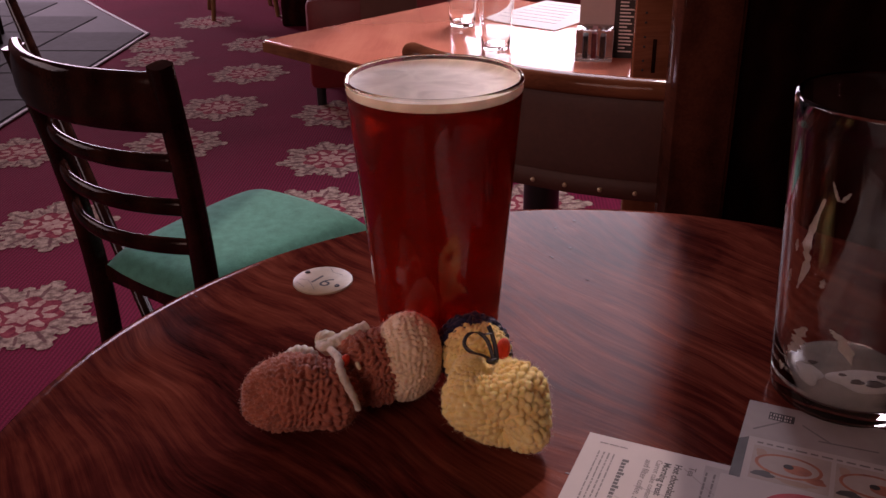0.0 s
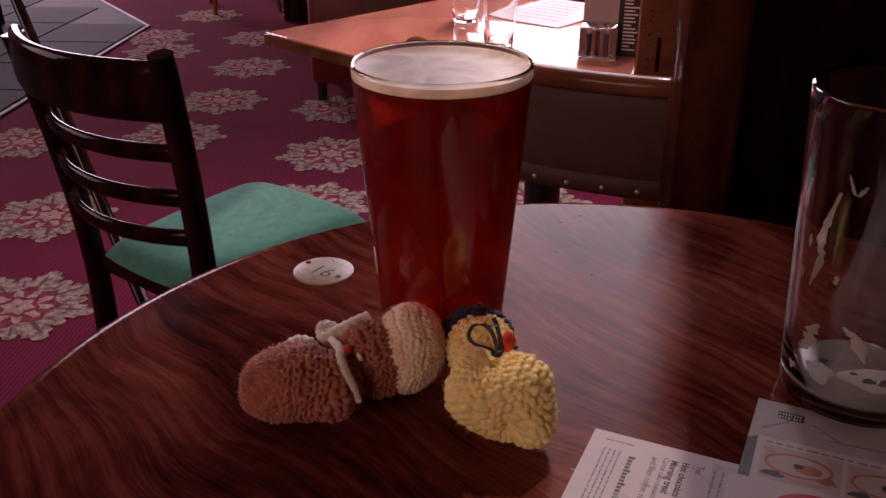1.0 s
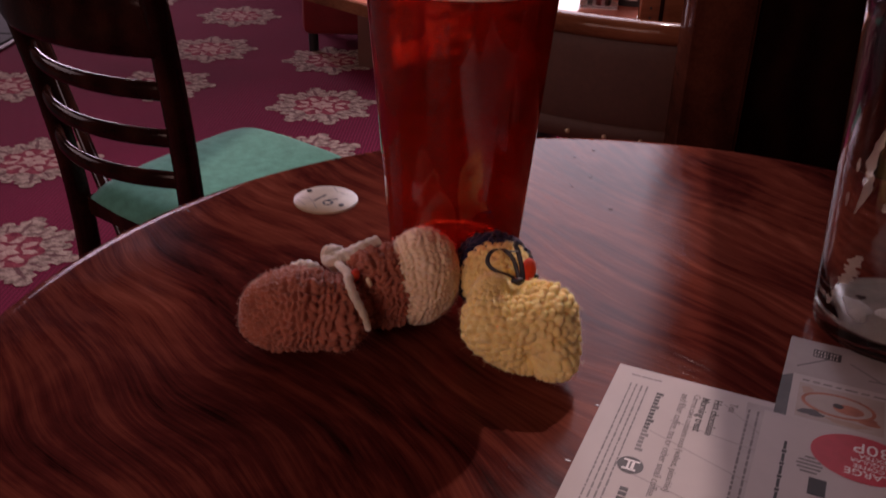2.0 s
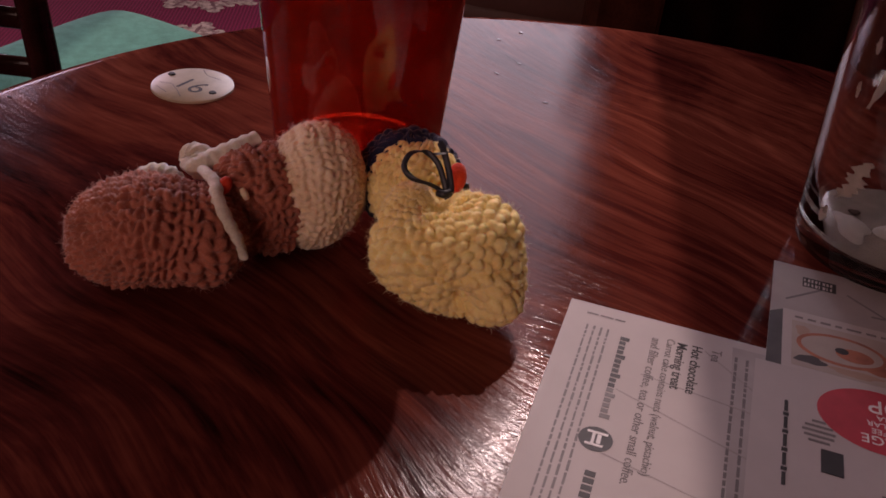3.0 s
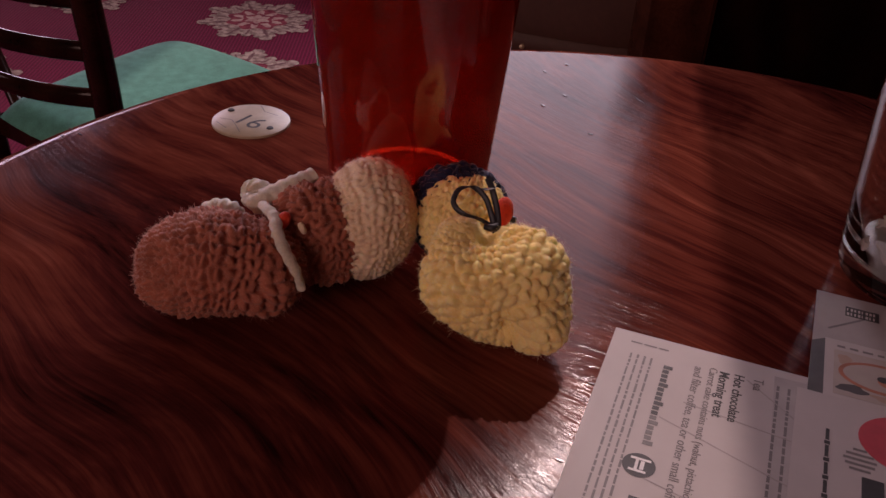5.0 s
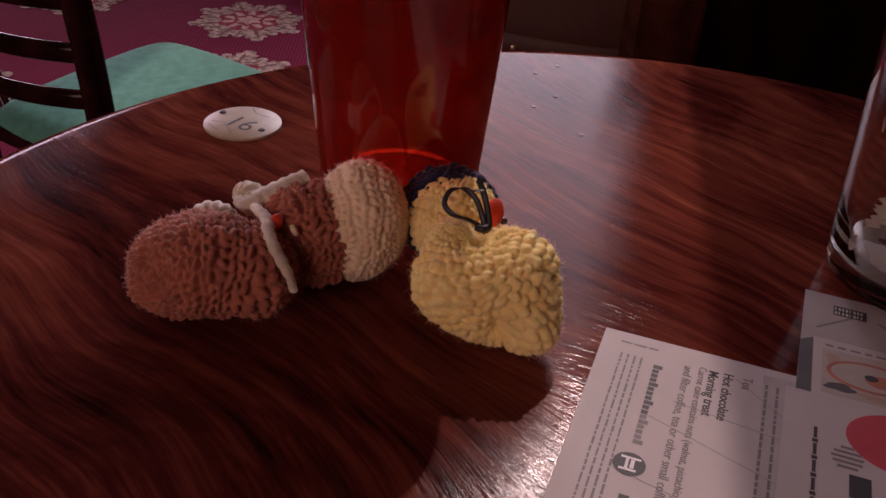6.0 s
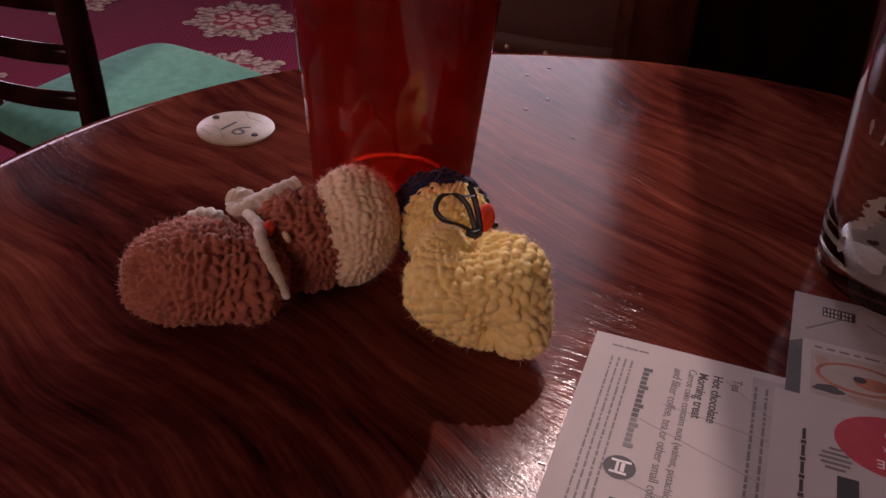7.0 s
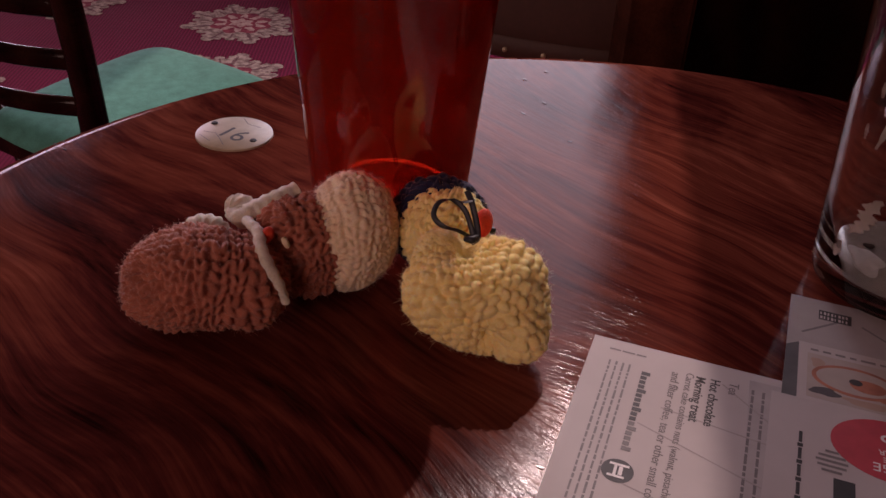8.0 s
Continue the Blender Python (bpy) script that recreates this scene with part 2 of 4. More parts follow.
def lathe(profile, n=64, cx=0.0, cy=0.0, cz=0.0, closed=False):
    """A turned body from (radius, height) pairs."""
    bm = bmesh.new()
    rings = []
    for r, z in profile:
        if r < 1e-6:
            rings.append([bm.verts.new((cx, cy, cz + z))])
        else:
            rings.append([bm.verts.new((cx + r * math.cos(2 * math.pi * i / n), cy + r * math.sin(2 * math.pi * i / n), cz + z)) for i in range(n)])
    pairs = list(zip(rings, rings[1:])) + ([(rings[-1], rings[0])] if closed else [])
    for a, b in pairs:
        for i in range(n):
            j = (i + 1) % n
            if len(a) == 1 and len(b) == 1:
                continue
            if len(a) == 1:
                bm.faces.new((a[0], b[j], b[i]))
            elif len(b) == 1:
                bm.faces.new((a[i], a[j], b[0]))
            else:
                bm.faces.new((a[i], a[j], b[j], b[i]))
    bmesh.ops.recalc_face_normals(bm, faces=bm.faces)
    return bm


def sweep(points, section, bm=None, up=Vector((0, 0, 1)), cap=True):
    """A bar along points; section(k) gives (side, up) offsets at the share k of its length."""
    bm = bm or bmesh.new()
    pts = [Vector(p) for p in points]
    rings = []
    for i, p in enumerate(pts):
        t = (pts[min(i + 1, len(pts) - 1)] - pts[max(i - 1, 0)]).normalized()
        s = t.cross(up)
        s = s.normalized() if s.length > 1e-4 else Vector((1, 0, 0))
        u = s.cross(t).normalized()
        rings.append([bm.verts.new(p + s * a + u * b) for a, b in section(i / (len(pts) - 1))])
    for a, b in zip(rings, rings[1:]):
        for i in range(len(a)):
            j = (i + 1) % len(a)
            bm.faces.new((a[i], a[j], b[j], b[i]))
    if cap:
        bm.faces.new(rings[0][::-1])
        bm.faces.new(rings[-1])
    bmesh.ops.recalc_face_normals(bm, faces=bm.faces)
    return bm


def oval(a, b, n=14, power=2.0):
    out = []
    for i in range(n):
        t = 2 * math.pi * i / n
        c, s = math.cos(t), math.sin(t)
        out.append((a * math.copysign(abs(c) ** (2 / power), c), b * math.copysign(abs(s) ** (2 / power), s)))
    return out


def arc(a, b, bulge, n=16):
    """Points from a to b, bowed sideways in plan by bulge."""
    a, b = Vector(a), Vector(b)
    side = (b - a).cross(Vector((0, 0, 1))).normalized()
    return [a.lerp(b, i / (n - 1)) + side * bulge * 4 * (i / (n - 1)) * (1 - i / (n - 1)) for i in range(n)]


def spline(points, n=40):
    """A smooth line through points."""
    p = [Vector(q) for q in points]
    p = [2 * p[0] - p[1], *p, 2 * p[-1] - p[-2]]
    out = []
    segs = len(p) - 3
    for k in range(n):
        u = k / (n - 1) * segs
        i = min(int(u), segs - 1)
        t = u - i
        a, b, c, d = p[i:i + 4]
        out.append(0.5 * ((2 * b) + (c - a) * t + (2 * a - 5 * b + 4 * c - d) * t * t + (3 * b - a - 3 * c + d) * t ** 3))
    return out


def slab(outline, z0, z1, bevel=0.0):
    """An outline in plan, given thickness."""
    bm = bmesh.new()
    lo = [bm.verts.new((x, y, z0)) for x, y in outline]
    hi = [bm.verts.new((x, y, z1)) for x, y in outline]
    bm.faces.new(hi)
    bm.faces.new(lo[::-1])
    for i in range(len(lo)):
        j = (i + 1) % len(lo)
        bm.faces.new((lo[i], lo[j], hi[j], hi[i]))
    bmesh.ops.recalc_face_normals(bm, faces=bm.faces)
    if bevel:
        es = [e for e in bm.edges if abs(e.verts[0].co.z - e.verts[1].co.z) < 1e-6]
        bmesh.ops.bevel(bm, geom=es, offset=bevel, segments=3, affect="EDGES")
    return bm


def lettering(text, size, mat, parent, at, name="lettering", stretch=1.0, weight=0.0):
    cu = bpy.data.curves.new(name, "FONT")
    cu.body, cu.size, cu.extrude, cu.offset = text, size, 0.00004, weight
    tmp = bpy.data.objects.new(name, cu)
    scene.collection.objects.link(tmp)
    me = bpy.data.meshes.new_from_object(tmp.evaluated_get(bpy.context.evaluated_depsgraph_get()))
    bpy.data.objects.remove(tmp)
    bpy.data.curves.remove(cu)
    me.name = name
    me.materials.clear()
    me.materials.append(mat)
    ob = new(name, me)
    ob.parent = parent
    ob.matrix_basis = at @ Matrix.Diagonal((stretch, 1, 1, 1))
    return ob


# ---- the room ----
T = 0.84
def wall_with_openings(name, fixed, axis, lo, hi, height, holes, thick=0.25, mat=None):
    """A wall along one axis, with rectangular openings through it."""
    bm = bmesh.new()
    cuts = sorted({lo, hi, *[h[0] for h in holes], *[h[1] for h in holes]})
    for a, b in zip(cuts, cuts[1:]):
        spans = [(0.0, height)]
        for h0, h1, z0, z1 in holes:
            if h0 <= a and b <= h1:
                spans = [(0.0, z0), (z1, height)]
        for z0, z1 in spans:
            if axis == "x":
                box(bm, a, b, fixed, fixed + thick, z0, z1)
            else:
                box(bm, fixed, fixed + thick, a, b, z0, z1)
    ob = obj(name, bm, mat or WALL_PAINT, smooth=False)
    return tagged(ob, "dim warm-painted pub wall", "wall", kind="structure")


HIGH = 5.1
# the opening stops lower on its left to keep sun off the table's left
wall_with_openings("wall_booth", 3.3, "x", -0.28, 2.6, HIGH, [(-0.2, 0.36, 0.74, 3.3), (0.36, 1.3, 0.74, 4.95)])
wall_with_openings("wall_booth_side", -0.53, "y", 3.55, 9.0, HIGH, [])
wall_with_openings("wall_north", 9.0, "x", -6.2, -0.28, HIGH, [(-5.7, -3.5, 1.2, 3.4)])
# the west and south openings are unseen, added to hold the fill lamps
wall_with_openings("wall_west", -6.2, "y", -3.2, 9.25, HIGH, [(0.6, 4.0, 1.6, 3.8)])
wall_with_openings("wall_south", -3.2, "x", -5.95, 2.6, HIGH, [(-2.9, -0.7, 1.4, 3.1)])
wall_with_openings("wall_east", 2.6, "y", -3.2, 3.55, HIGH, [])
# unseen wedge across the opening's upper left corner, added to shape the sun patch
bm = bmesh.new()
lo = [bm.verts.new((x, 3.302, z)) for x, z in ((0.361, 3.85), (0.361, 4.949), (0.727, 4.949))]
hi = [bm.verts.new((v.co.x, 3.548, v.co.z)) for v in lo]
bm.faces.new(lo), bm.faces.new(hi[::-1])
for i in range(3):
    bm.faces.new((lo[i], hi[i], hi[(i + 1) % 3], lo[(i + 1) % 3]))
bmesh.ops.recalc_face_normals(bm, faces=bm.faces)
tagged(obj("window_sun_blocker", bm, WALL_PAINT, smooth=False), "unseen sloping wedge added in the booth window to cut the sun", "wall", kind="structure")
tagged(obj("ceiling", box(boxed(-6.2, -0.28, -3.2, 9.25, HIGH, HIGH + 0.2), -0.28, 2.85, -3.2, 3.55, HIGH, HIGH + 0.2), CEIL_PAINT, smooth=False), "plain off-white pub ceiling", "ceiling", kind="structure")

# carpet: pile, weave and the purple-red ground
m, nt, b = material("carpet_ground")
co = coords(nt)
tuft = node(nt, "ShaderNodeTexVoronoi", Scale=260)
worn = node(nt, "ShaderNodeTexNoise", Scale=1.6, Detail=3)
weave = node(nt, "ShaderNodeTexWave", Scale=30, Distortion=1.0)
for n in (tuft, worn, weave):
    nt.links.new(co, n.inputs["Vector"])
mx = node(nt, "ShaderNodeMix", Factor=0.35)
nt.links.new(worn.outputs[0], mx.inputs[2])
nt.links.new(weave.outputs[0], mx.inputs[3])
rp = ramp(nt, mx.outputs[0], [(0.3, (0.105, 0.0075, 0.024)), (0.7, (0.20, 0.014, 0.046))])
nt.links.new(rp.outputs[0], b.inputs["Base Color"])
b.inputs["Roughness"].default_value = 0.95
b.inputs["Specular IOR Level"].default_value = 0.1
bump(nt, b, tuft.outputs[0], 0.5, 0.004)
CARPET = m
floor = tagged(obj("floor", boxed(-6.2, 2.85, -3.2, 9.25, -0.1, 0.0), CARPET, smooth=False), "purple-red patterned pub carpet with large cream flowers", "carpet", kind="structure")


def pile(name, lo, hi, scale=240):
    m, nt, b = material(name)
    co = coords(nt, kind="Object")
    tuft = node(nt, "ShaderNodeTexVoronoi", Scale=scale)
    mott = node(nt, "ShaderNodeTexNoise", Scale=46, Detail=5, Roughness=0.65)
    for n in (tuft, mott):
        nt.links.new(co, n.inputs["Vector"])
    r = ramp(nt, mott.outputs[0], [(0.38, lo), (0.62, hi)])
    nt.links.new(r.outputs[0], b.inputs["Base Color"])
    b.inputs["Roughness"].default_value = 0.95
    b.inputs["Specular IOR Level"].default_value = 0.1
    bump(nt, b, tuft.outputs[0], 0.5, 0.004)
    return m


LEAF = pile("carpet_cream_leaf", (0.16, 0.10, 0.085), (0.46, 0.34, 0.27))
LEAF_DARK = pile("carpet_leaf_shadow", (0.13, 0.06, 0.06), (0.2, 0.11, 0.10))
ROSE = pile("carpet_rose_ring", (0.15, 0.018, 0.034), (0.30, 0.06, 0.075))
HEART = pile("carpet_flower_heart", (0.34, 0.18, 0.16), (0.5, 0.34, 0.28))


def flower_mesh():
    """A woven medallion: eight toothed leaves, a shaded ring, a rose and its petals."""
    bm = bmesh.new()

    def fan(ring, z, slot, c=(0, 0)):
        mid = bm.verts.new((c[0], c[1], z))
        vs = [bm.verts.new((x, y, z)) for x, y in ring]
        for i in range(len(vs)):
            f = bm.faces.new((mid, vs[i], vs[(i + 1) % len(vs)]))
            f.material_index = slot

    def leaf(angle, r0, r1, width, teeth, z, slot):
        ring = []
        for side in (1, -1):
            steps = range(teeth * 2 + 1) if side == 1 else range(teeth * 2, -1, -1)
            for k in steps:
                u = k / (teeth * 2)
                w = width * (math.sin(math.pi * min(1, u * 0.86 + 0.14)) ** 0.7) * (1.0 if k % 2 else 0.72)
                if k == teeth * 2:
                    w = 0.002
                r = r0 + (r1 - r0) * (u + (0.05 if k % 2 else 0))
                ring.append((r, side * w))
        ca, sa = math.cos(angle), math.sin(angle)
        rc = (r0 + r1) / 2
        fan([(x * ca - y * sa, x * sa + y * ca) for x, y in ring], z, slot, (rc * ca, rc * sa))

    fan([(0.125 * math.cos(a * math.pi / 24), 0.125 * math.sin(a * math.pi / 24)) for a in range(48)], 0.0010, 1)
    for k in range(8):
        leaf((k + 0.5) * math.pi / 4, 0.07, 0.162, 0.031, 4, 0.0012, 0)
    for k in range(8):
        leaf(k * math.pi / 4, 0.06, 0.195, 0.046, 5, 0.0014, 0)
        leaf(k * math.pi / 4 + 0.05, 0.09, 0.165, 0.007, 3, 0.0016, 1)
        leaf((k + 0.5) * math.pi / 4, 0.10, 0.145, 0.005, 2, 0.0016, 1)
    n = 48
    fan([((0.095 + 0.010 * math.sin(8 * 2 * math.pi * i / n)) * math.cos(2 * math.pi * i / n), (0.095 + 0.010 * math.sin(8 * 2 * math.pi * i / n)) * math.sin(2 * math.pi * i / n)) for i in range(n)], 0.0018, 2)
    for k in range(10):
        leaf(k * math.pi / 5, 0.03, 0.088, 0.015, 2, 0.0020, 3)
    fan([((0.05 + 0.006 * math.sin(6 * 2 * math.pi * i / n)) * math.cos(2 * math.pi * i / n), (0.05 + 0.006 * math.sin(6 * 2 * math.pi * i / n)) * math.sin(2 * math.pi * i / n)) for i in range(n)], 0.0022, 2)
    for k in range(6):
        leaf(k * math.pi / 3 + 0.3, 0.004, 0.045, 0.014, 1, 0.0024, 3)
    bmesh.ops.recalc_face_normals(bm, faces=bm.faces)
    for f in bm.faces:
        if f.normal.z < 0:
            f.normal_flip()
    me = bpy.data.meshes.new("carpet_flower")
    bm.to_mesh(me)
    bm.free()
    for mm in (LEAF, LEAF_DARK, ROSE, HEART):
        me.materials.append(mm)
    return me


FLOWER = flower_mesh()
FLOWERS = [(-1.16, 3.70), (-1.18, 4.25), (-0.59, 3.08), (-1.70, 4.53), (-1.20, 3.23), (-1.33, 2.48), (-1.16, 1.93), (-1.73, 3.13), (-0.57, 2.62), (0.10, 2.66), (-1.83, 4.85), (-0.65, 3.62), (-1.85, 4.15), (-1.28, 4.86), (-1.72, 5.42), (-1.15, 5.6)]
rng = random.Random(4)
for x, y in FLOWERS:
    ob = new("carpet_flower", FLOWER)
    ob.parent = floor
    ob.matrix_basis = pose(x, y, 0.0005, 0, 0, rng.uniform(0, 45))

# slate floor beside the carpet
slate = tagged(obj("slate_floor", slab([(-6.1, -1.0), (-1.99, -1.0), (-1.98, 5.1), (-2.5, 5.76), (-4.6, 8.6), (-6.1, 8.9)], 0.001, 0.004), GROUT, smooth=False), "dark grey slate tile floor beside the carpet", "tile floor", kind="structure")


def inside_slate(x, y):
    return x > -6.1 and y > 1.0 and (x < -1.99 if y < 5.1 else x < -2.0 - (y - 5.1) * 0.78)


tile_me = None
for i in range(9):
    for j in range(16):
        cx, cy = -2.21 - i * 0.45, 1.3 + j * 0.45
        if not all(inside_slate(cx + sx * 0.2, cy + sy * 0.2) for sx in (-1, 1) for sy in (-1, 1)):
            continue
        if tile_me is None:
            t0 = obj("tile", boxed(-0.219, 0.219, -0.219, 0.219, 0, 0.006, bevel=0.003, seg=1), SLATE, slate, smooth=False)
            tile_me = t0.data
        else:
            t0 = new("tile", tile_me)
            t0.parent = slate
        t0.matrix_basis = pose(cx, cy, 0.003)
strip = bmesh.new()
sweep([(-1.97, -1.0, 0.006), (-1.965, 5.1, 0.006)], lambda k: oval(0.011, 0.004, 8), strip)
sweep([(-1.965, 5.1, 0.006), (-2.49, 5.77, 0.006), (-4.6, 8.6, 0.006)], lambda k: oval(0.011, 0.004, 8), strip)
tagged(obj("carpet_edge_trim", strip, EDGE_STRIP), "pale metal trim strip between carpet and slate", "trim", kind="structure")

# windows: frames and bars in the openings; the side and rear ones are unseen, added round the fill lamps


def window(name, at, w, h, cols, rows):
    """A painted window frame with glazing bars, set in an opening; local x along the wall, z up."""
    e = thing(name, at, "tall unseen window with painted bars and daylight outside", "window", kind="structure")
    f = bmesh.new()
    box(f, -w / 2, -w / 2 + 0.07, 0, 0.08, 0, h), box(f, w / 2 - 0.07, w / 2, 0, 0.08, 0, h)
    box(f, -w / 2 + 0.07, w / 2 - 0.07, 0, 0.08, 0, 0.07), box(f, -w / 2 + 0.07, w / 2 - 0.07, 0, 0.08, h - 0.07, h)
    part("window_frame", f, DARK_WOOD, e, smooth=False)
    for i in range(1, cols):
        x = -w / 2 + w * i / cols
        part("glazing_bar", boxed(x - 0.018, x + 0.018, 0.01, 0.06, 0.07, h - 0.07), DARK_WOOD, e, smooth=False)
    for j in range(1, rows):
        z = h * j / rows
        part("glazing_bar", boxed(-w / 2 + 0.07, w / 2 - 0.07, 0.015, 0.055, z - 0.018, z + 0.018), DARK_WOOD, e, smooth=False)
    return e


window("window_1", pose(0.55, 3.42, 0.74), 1.5, 4.21, 1, 2)
window("window_2", pose(-4.6, 9.1, 1.2), 2.2, 2.2, 3, 2)
window("added_side_window", pose(-6.1, 2.3, 1.6, 0, 0, 90), 3.4, 2.2, 4, 2)
window("added_rear_window", pose(-1.8, -3.1, 1.4), 2.2, 1.7, 3, 2)

# ---- the round table ----
table = thing("round_table", pose(0.066, 0.351, 0), "round dark red-brown varnished pub table", "table")
R = 0.308
prof = [(0, T), (R - 0.012, T), (R - 0.006, T - 0.001), (R - 0.002, T - 0.004), (R, T - 0.010), (R, T - 0.020), (R - 0.003, T - 0.027), (R - 0.012, T - 0.030), (0, T - 0.030)]
part("tabletop", lathe(prof, 128), TOP_WOOD, table)
part("column", lathe([(0.0, T - 0.031), (0.16, T - 0.031), (0.16, T - 0.045), (0.05, T - 0.06), (0.035, 0.5), (0.05, 0.3), (0.04, 0.1), (0.06, 0.06), (0, 0.06)], 40), BLACK_METAL, table)
part("base", lathe([(0, 0.06), (0.09, 0.058), (0.2, 0.025), (0.22, 0.008), (0.22, 0.0), (0, 0.0)], 56), BLACK_METAL, table)

# table number disc
disc = thing("table_number_disc", pose(-0.107, 0.528, T), "small round cream wooden disc numbered sixteen, screwed to table", "number disc")
DISC = plain("cream_disc", (0.44, 0.35, 0.23), 0.45, vary=0.18, scale=160, relief=0.08)
part("plate", lathe([(0, 0.0014), (0.0178, 0.0014), (0.0187, 0.0009), (0.0188, 0.0), (0, 0.0)], 56), DISC, disc)
lettering("16", 0.016, INK, disc, pose(-0.0098, -0.0022, 0.0014, 0, 0, -32), "number")
for x, y in ((-0.0115, 0.0095), (0.0105, -0.0085)):
    part("screw", lathe([(0, 0.002), (0.0014, 0.0019), (0.0018, 0.0014), (0.0018, 0.001), (0, 0.001)], 14, x, y), BLACK_METAL, disc)
crack = bmesh.new()
for pts in ([(-0.015, 0.000), (-0.009, -0.0015), (-0.006, -0.007), (-0.003, -0.014)], [(0.002, 0.0165), (0.005, 0.010), (0.012, 0.006)], [(-0.016, -0.004), (-0.010, -0.0105)]):
    sweep([(x, y, 0.00142) for x, y in pts], lambda k: oval(0.00022, 0.00005, 6), crack)
part("crack", crack, GREY_INK, disc)

# ---- the pint of ale ----
BEER = glassy("red_ale", (0.55, 0.035, 0.013), 0.02, 1.34)
BEER.node_tree.nodes["Principled BSDF"].inputs["Transmission Weight"].default_value = 0.62
nt = BEER.node_tree
clear = node(nt, "ShaderNodeBsdfTransparent", Color=(0.42, 0.05, 0.02, 1))
both = node(nt, "ShaderNodeMixShader", Fac=0.60)
nt.links.new(nt.nodes["Principled BSDF"].outputs[0], both.inputs[1])
nt.links.new(clear.outputs[0], both.inputs[2])
nt.links.new(both.outputs[0], nt.nodes["Material Output"].inputs[0])
m, nt, b = material("ale_foam")
co = coords(nt)
cell = node(nt, "ShaderNodeTexVoronoi", Scale=900)
swirl = node(nt, "ShaderNodeTexNoise", Scale=38, Detail=4, Distortion=1.5)
for n in (cell, swirl):
    nt.links.new(co, n.inputs["Vector"])
rp = ramp(nt, swirl.outputs[0], [(0.36, (0.60, 0.47, 0.32)), (0.64, (0.82, 0.69, 0.52))])
nt.links.new(rp.outputs[0], b.inputs["Base Color"])
b.inputs["Roughness"].default_value = 0.5
b.inputs["Subsurface Weight"].default_value = 0.2
b.inputs["Subsurface Scale"].default_value = 0.004
b.inputs["Specular IOR Level"].default_value = 0.25
bump(nt, b, cell.outputs[0], 0.06, 0.0005)
FOAM = m


def pint_profile(r0, r1, h, wall, base):
    """Outer wall up, over a rounded lip, and down inside to a thick bottom."""
    out = [(0, 0.0012), (r0 * 0.75, 0.0012), (r0 - 0.003, 0.0), (r0 - 0.0008, 0.0008), (r0, 0.003)]
    for k in range(1, 13):
        u = k / 12
        out.append((r0 + (r1 - r0) * u, 0.003 + (h - 0.0045) * u))
    out += [(r1 - 0.0003, h - 0.0006), (r1 - wall * 0.5, h), (r1 - wall + 0.0002, h - 0.0006)]
    for k in range(12, 0, -1):
        u = k / 12
        out.append((r0 + (r1 - r0) * u - wall - 0.0006 * (1 - u), base + (h - 0.002 - base) * u))
    out += [(r0 - wall - 0.004, base - 0.0015), (0, base - 0.002)]
    return out


PX, PY = -0.0285, 0.4555
pint = thing("pint_of_ale", pose(PX, PY, T + 0.0002), "full straight pint glass of dark red ale with cream head", "pint glass")
r0, r1, hh, wl, bs = 0.0315, 0.044, 0.152, 0.0021, 0.013
pint_wall = part("glass", lathe(pint_profile(r0, r1, hh, wl, bs), 96), GLASS, pint)
pint_wall.visible_shadow = False


def inner(z):
    u = (z - bs) / (hh - 0.002 - bs)
    return r0 + (r1 - r0) * u - wl - 0.0006 * (1 - u)


ale_top, head_top = 0.1450, 0.1486
ale = [(0, bs - 0.0022), (r0 - wl - 0.004, bs - 0.0017)] + [(inner(z) + 0.00025, z) for z in np.linspace(bs, ale_top, 12)] + [(0, ale_top)]
part("ale", lathe(ale, 96), BEER, pint, "clear dark red ale")
fo = [(0, ale_top + 0.0001), (inner(ale_top) + 0.0002, ale_top + 0.0001), (inner(0.1460) + 0.0002, 0.1460), (inner(head_top) + 0.0002, head_top + 0.0008), (inner(head_top) - 0.0022, head_top - 0.0006)]
fo += [(0.030, head_top - 0.0010), (0.018, head_top - 0.0004), (0.008, head_top - 0.0009), (0, head_top - 0.0006)]
part("foam_head", lathe(fo, 96), FOAM, pint, "cream foam head with faint swirls")

# ---- the empty glass ----
EX, EY = 0.1785, 0.416
empty = thing("empty_pint_glass", pose(EX, EY, T + 0.0016), "empty pint glass with dried foam streaks and dregs", "pint glass")
q0, q1 = 0.0355, 0.0435
part("glass", lathe(pint_profile(q0, q1, 0.152, 0.0022, 0.009), 96), GLASS, empty)
RESID = plain("dried_foam", (0.55, 0.49, 0.42), 0.5, vary=0.15, scale=220, relief=0.2)


def wall_r(z):
    u = (z - 0.009) / (0.15 - 0.009)
    return q0 + (q1 - q0) * u - 0.0022 - 0.0006 * (1 - u) - 0.0002


def streak(points, width, seed):
    """A film of dried foam on the inside of the wall; points are (angle, height)."""
    bm = bmesh.new()
    rnd = random.Random(seed)
    line = spline([(a, z, 0) for a, z in points], 22)
    rows = []
    for i, p in enumerate(line):
        w = width * (0.35 + 0.9 * rnd.random()) * math.sin(math.pi * (0.08 + 0.84 * i / 21))
        row = []
        for s in (-1, -0.4, 0.4, 1):
            a = radians(p.x) + s * w / wall_r(p.y)
            r = wall_r(p.y) - (0.0003 if abs(s) < 1 else 0)
            row.append(bm.verts.new((r * math.cos(a), r * math.sin(a), p.y)))
        rows.append(row)
    for a, b in zip(rows, rows[1:]):
        for k in range(3):
            bm.faces.new((a[k], a[k + 1], b[k + 1], b[k]))
    return bm


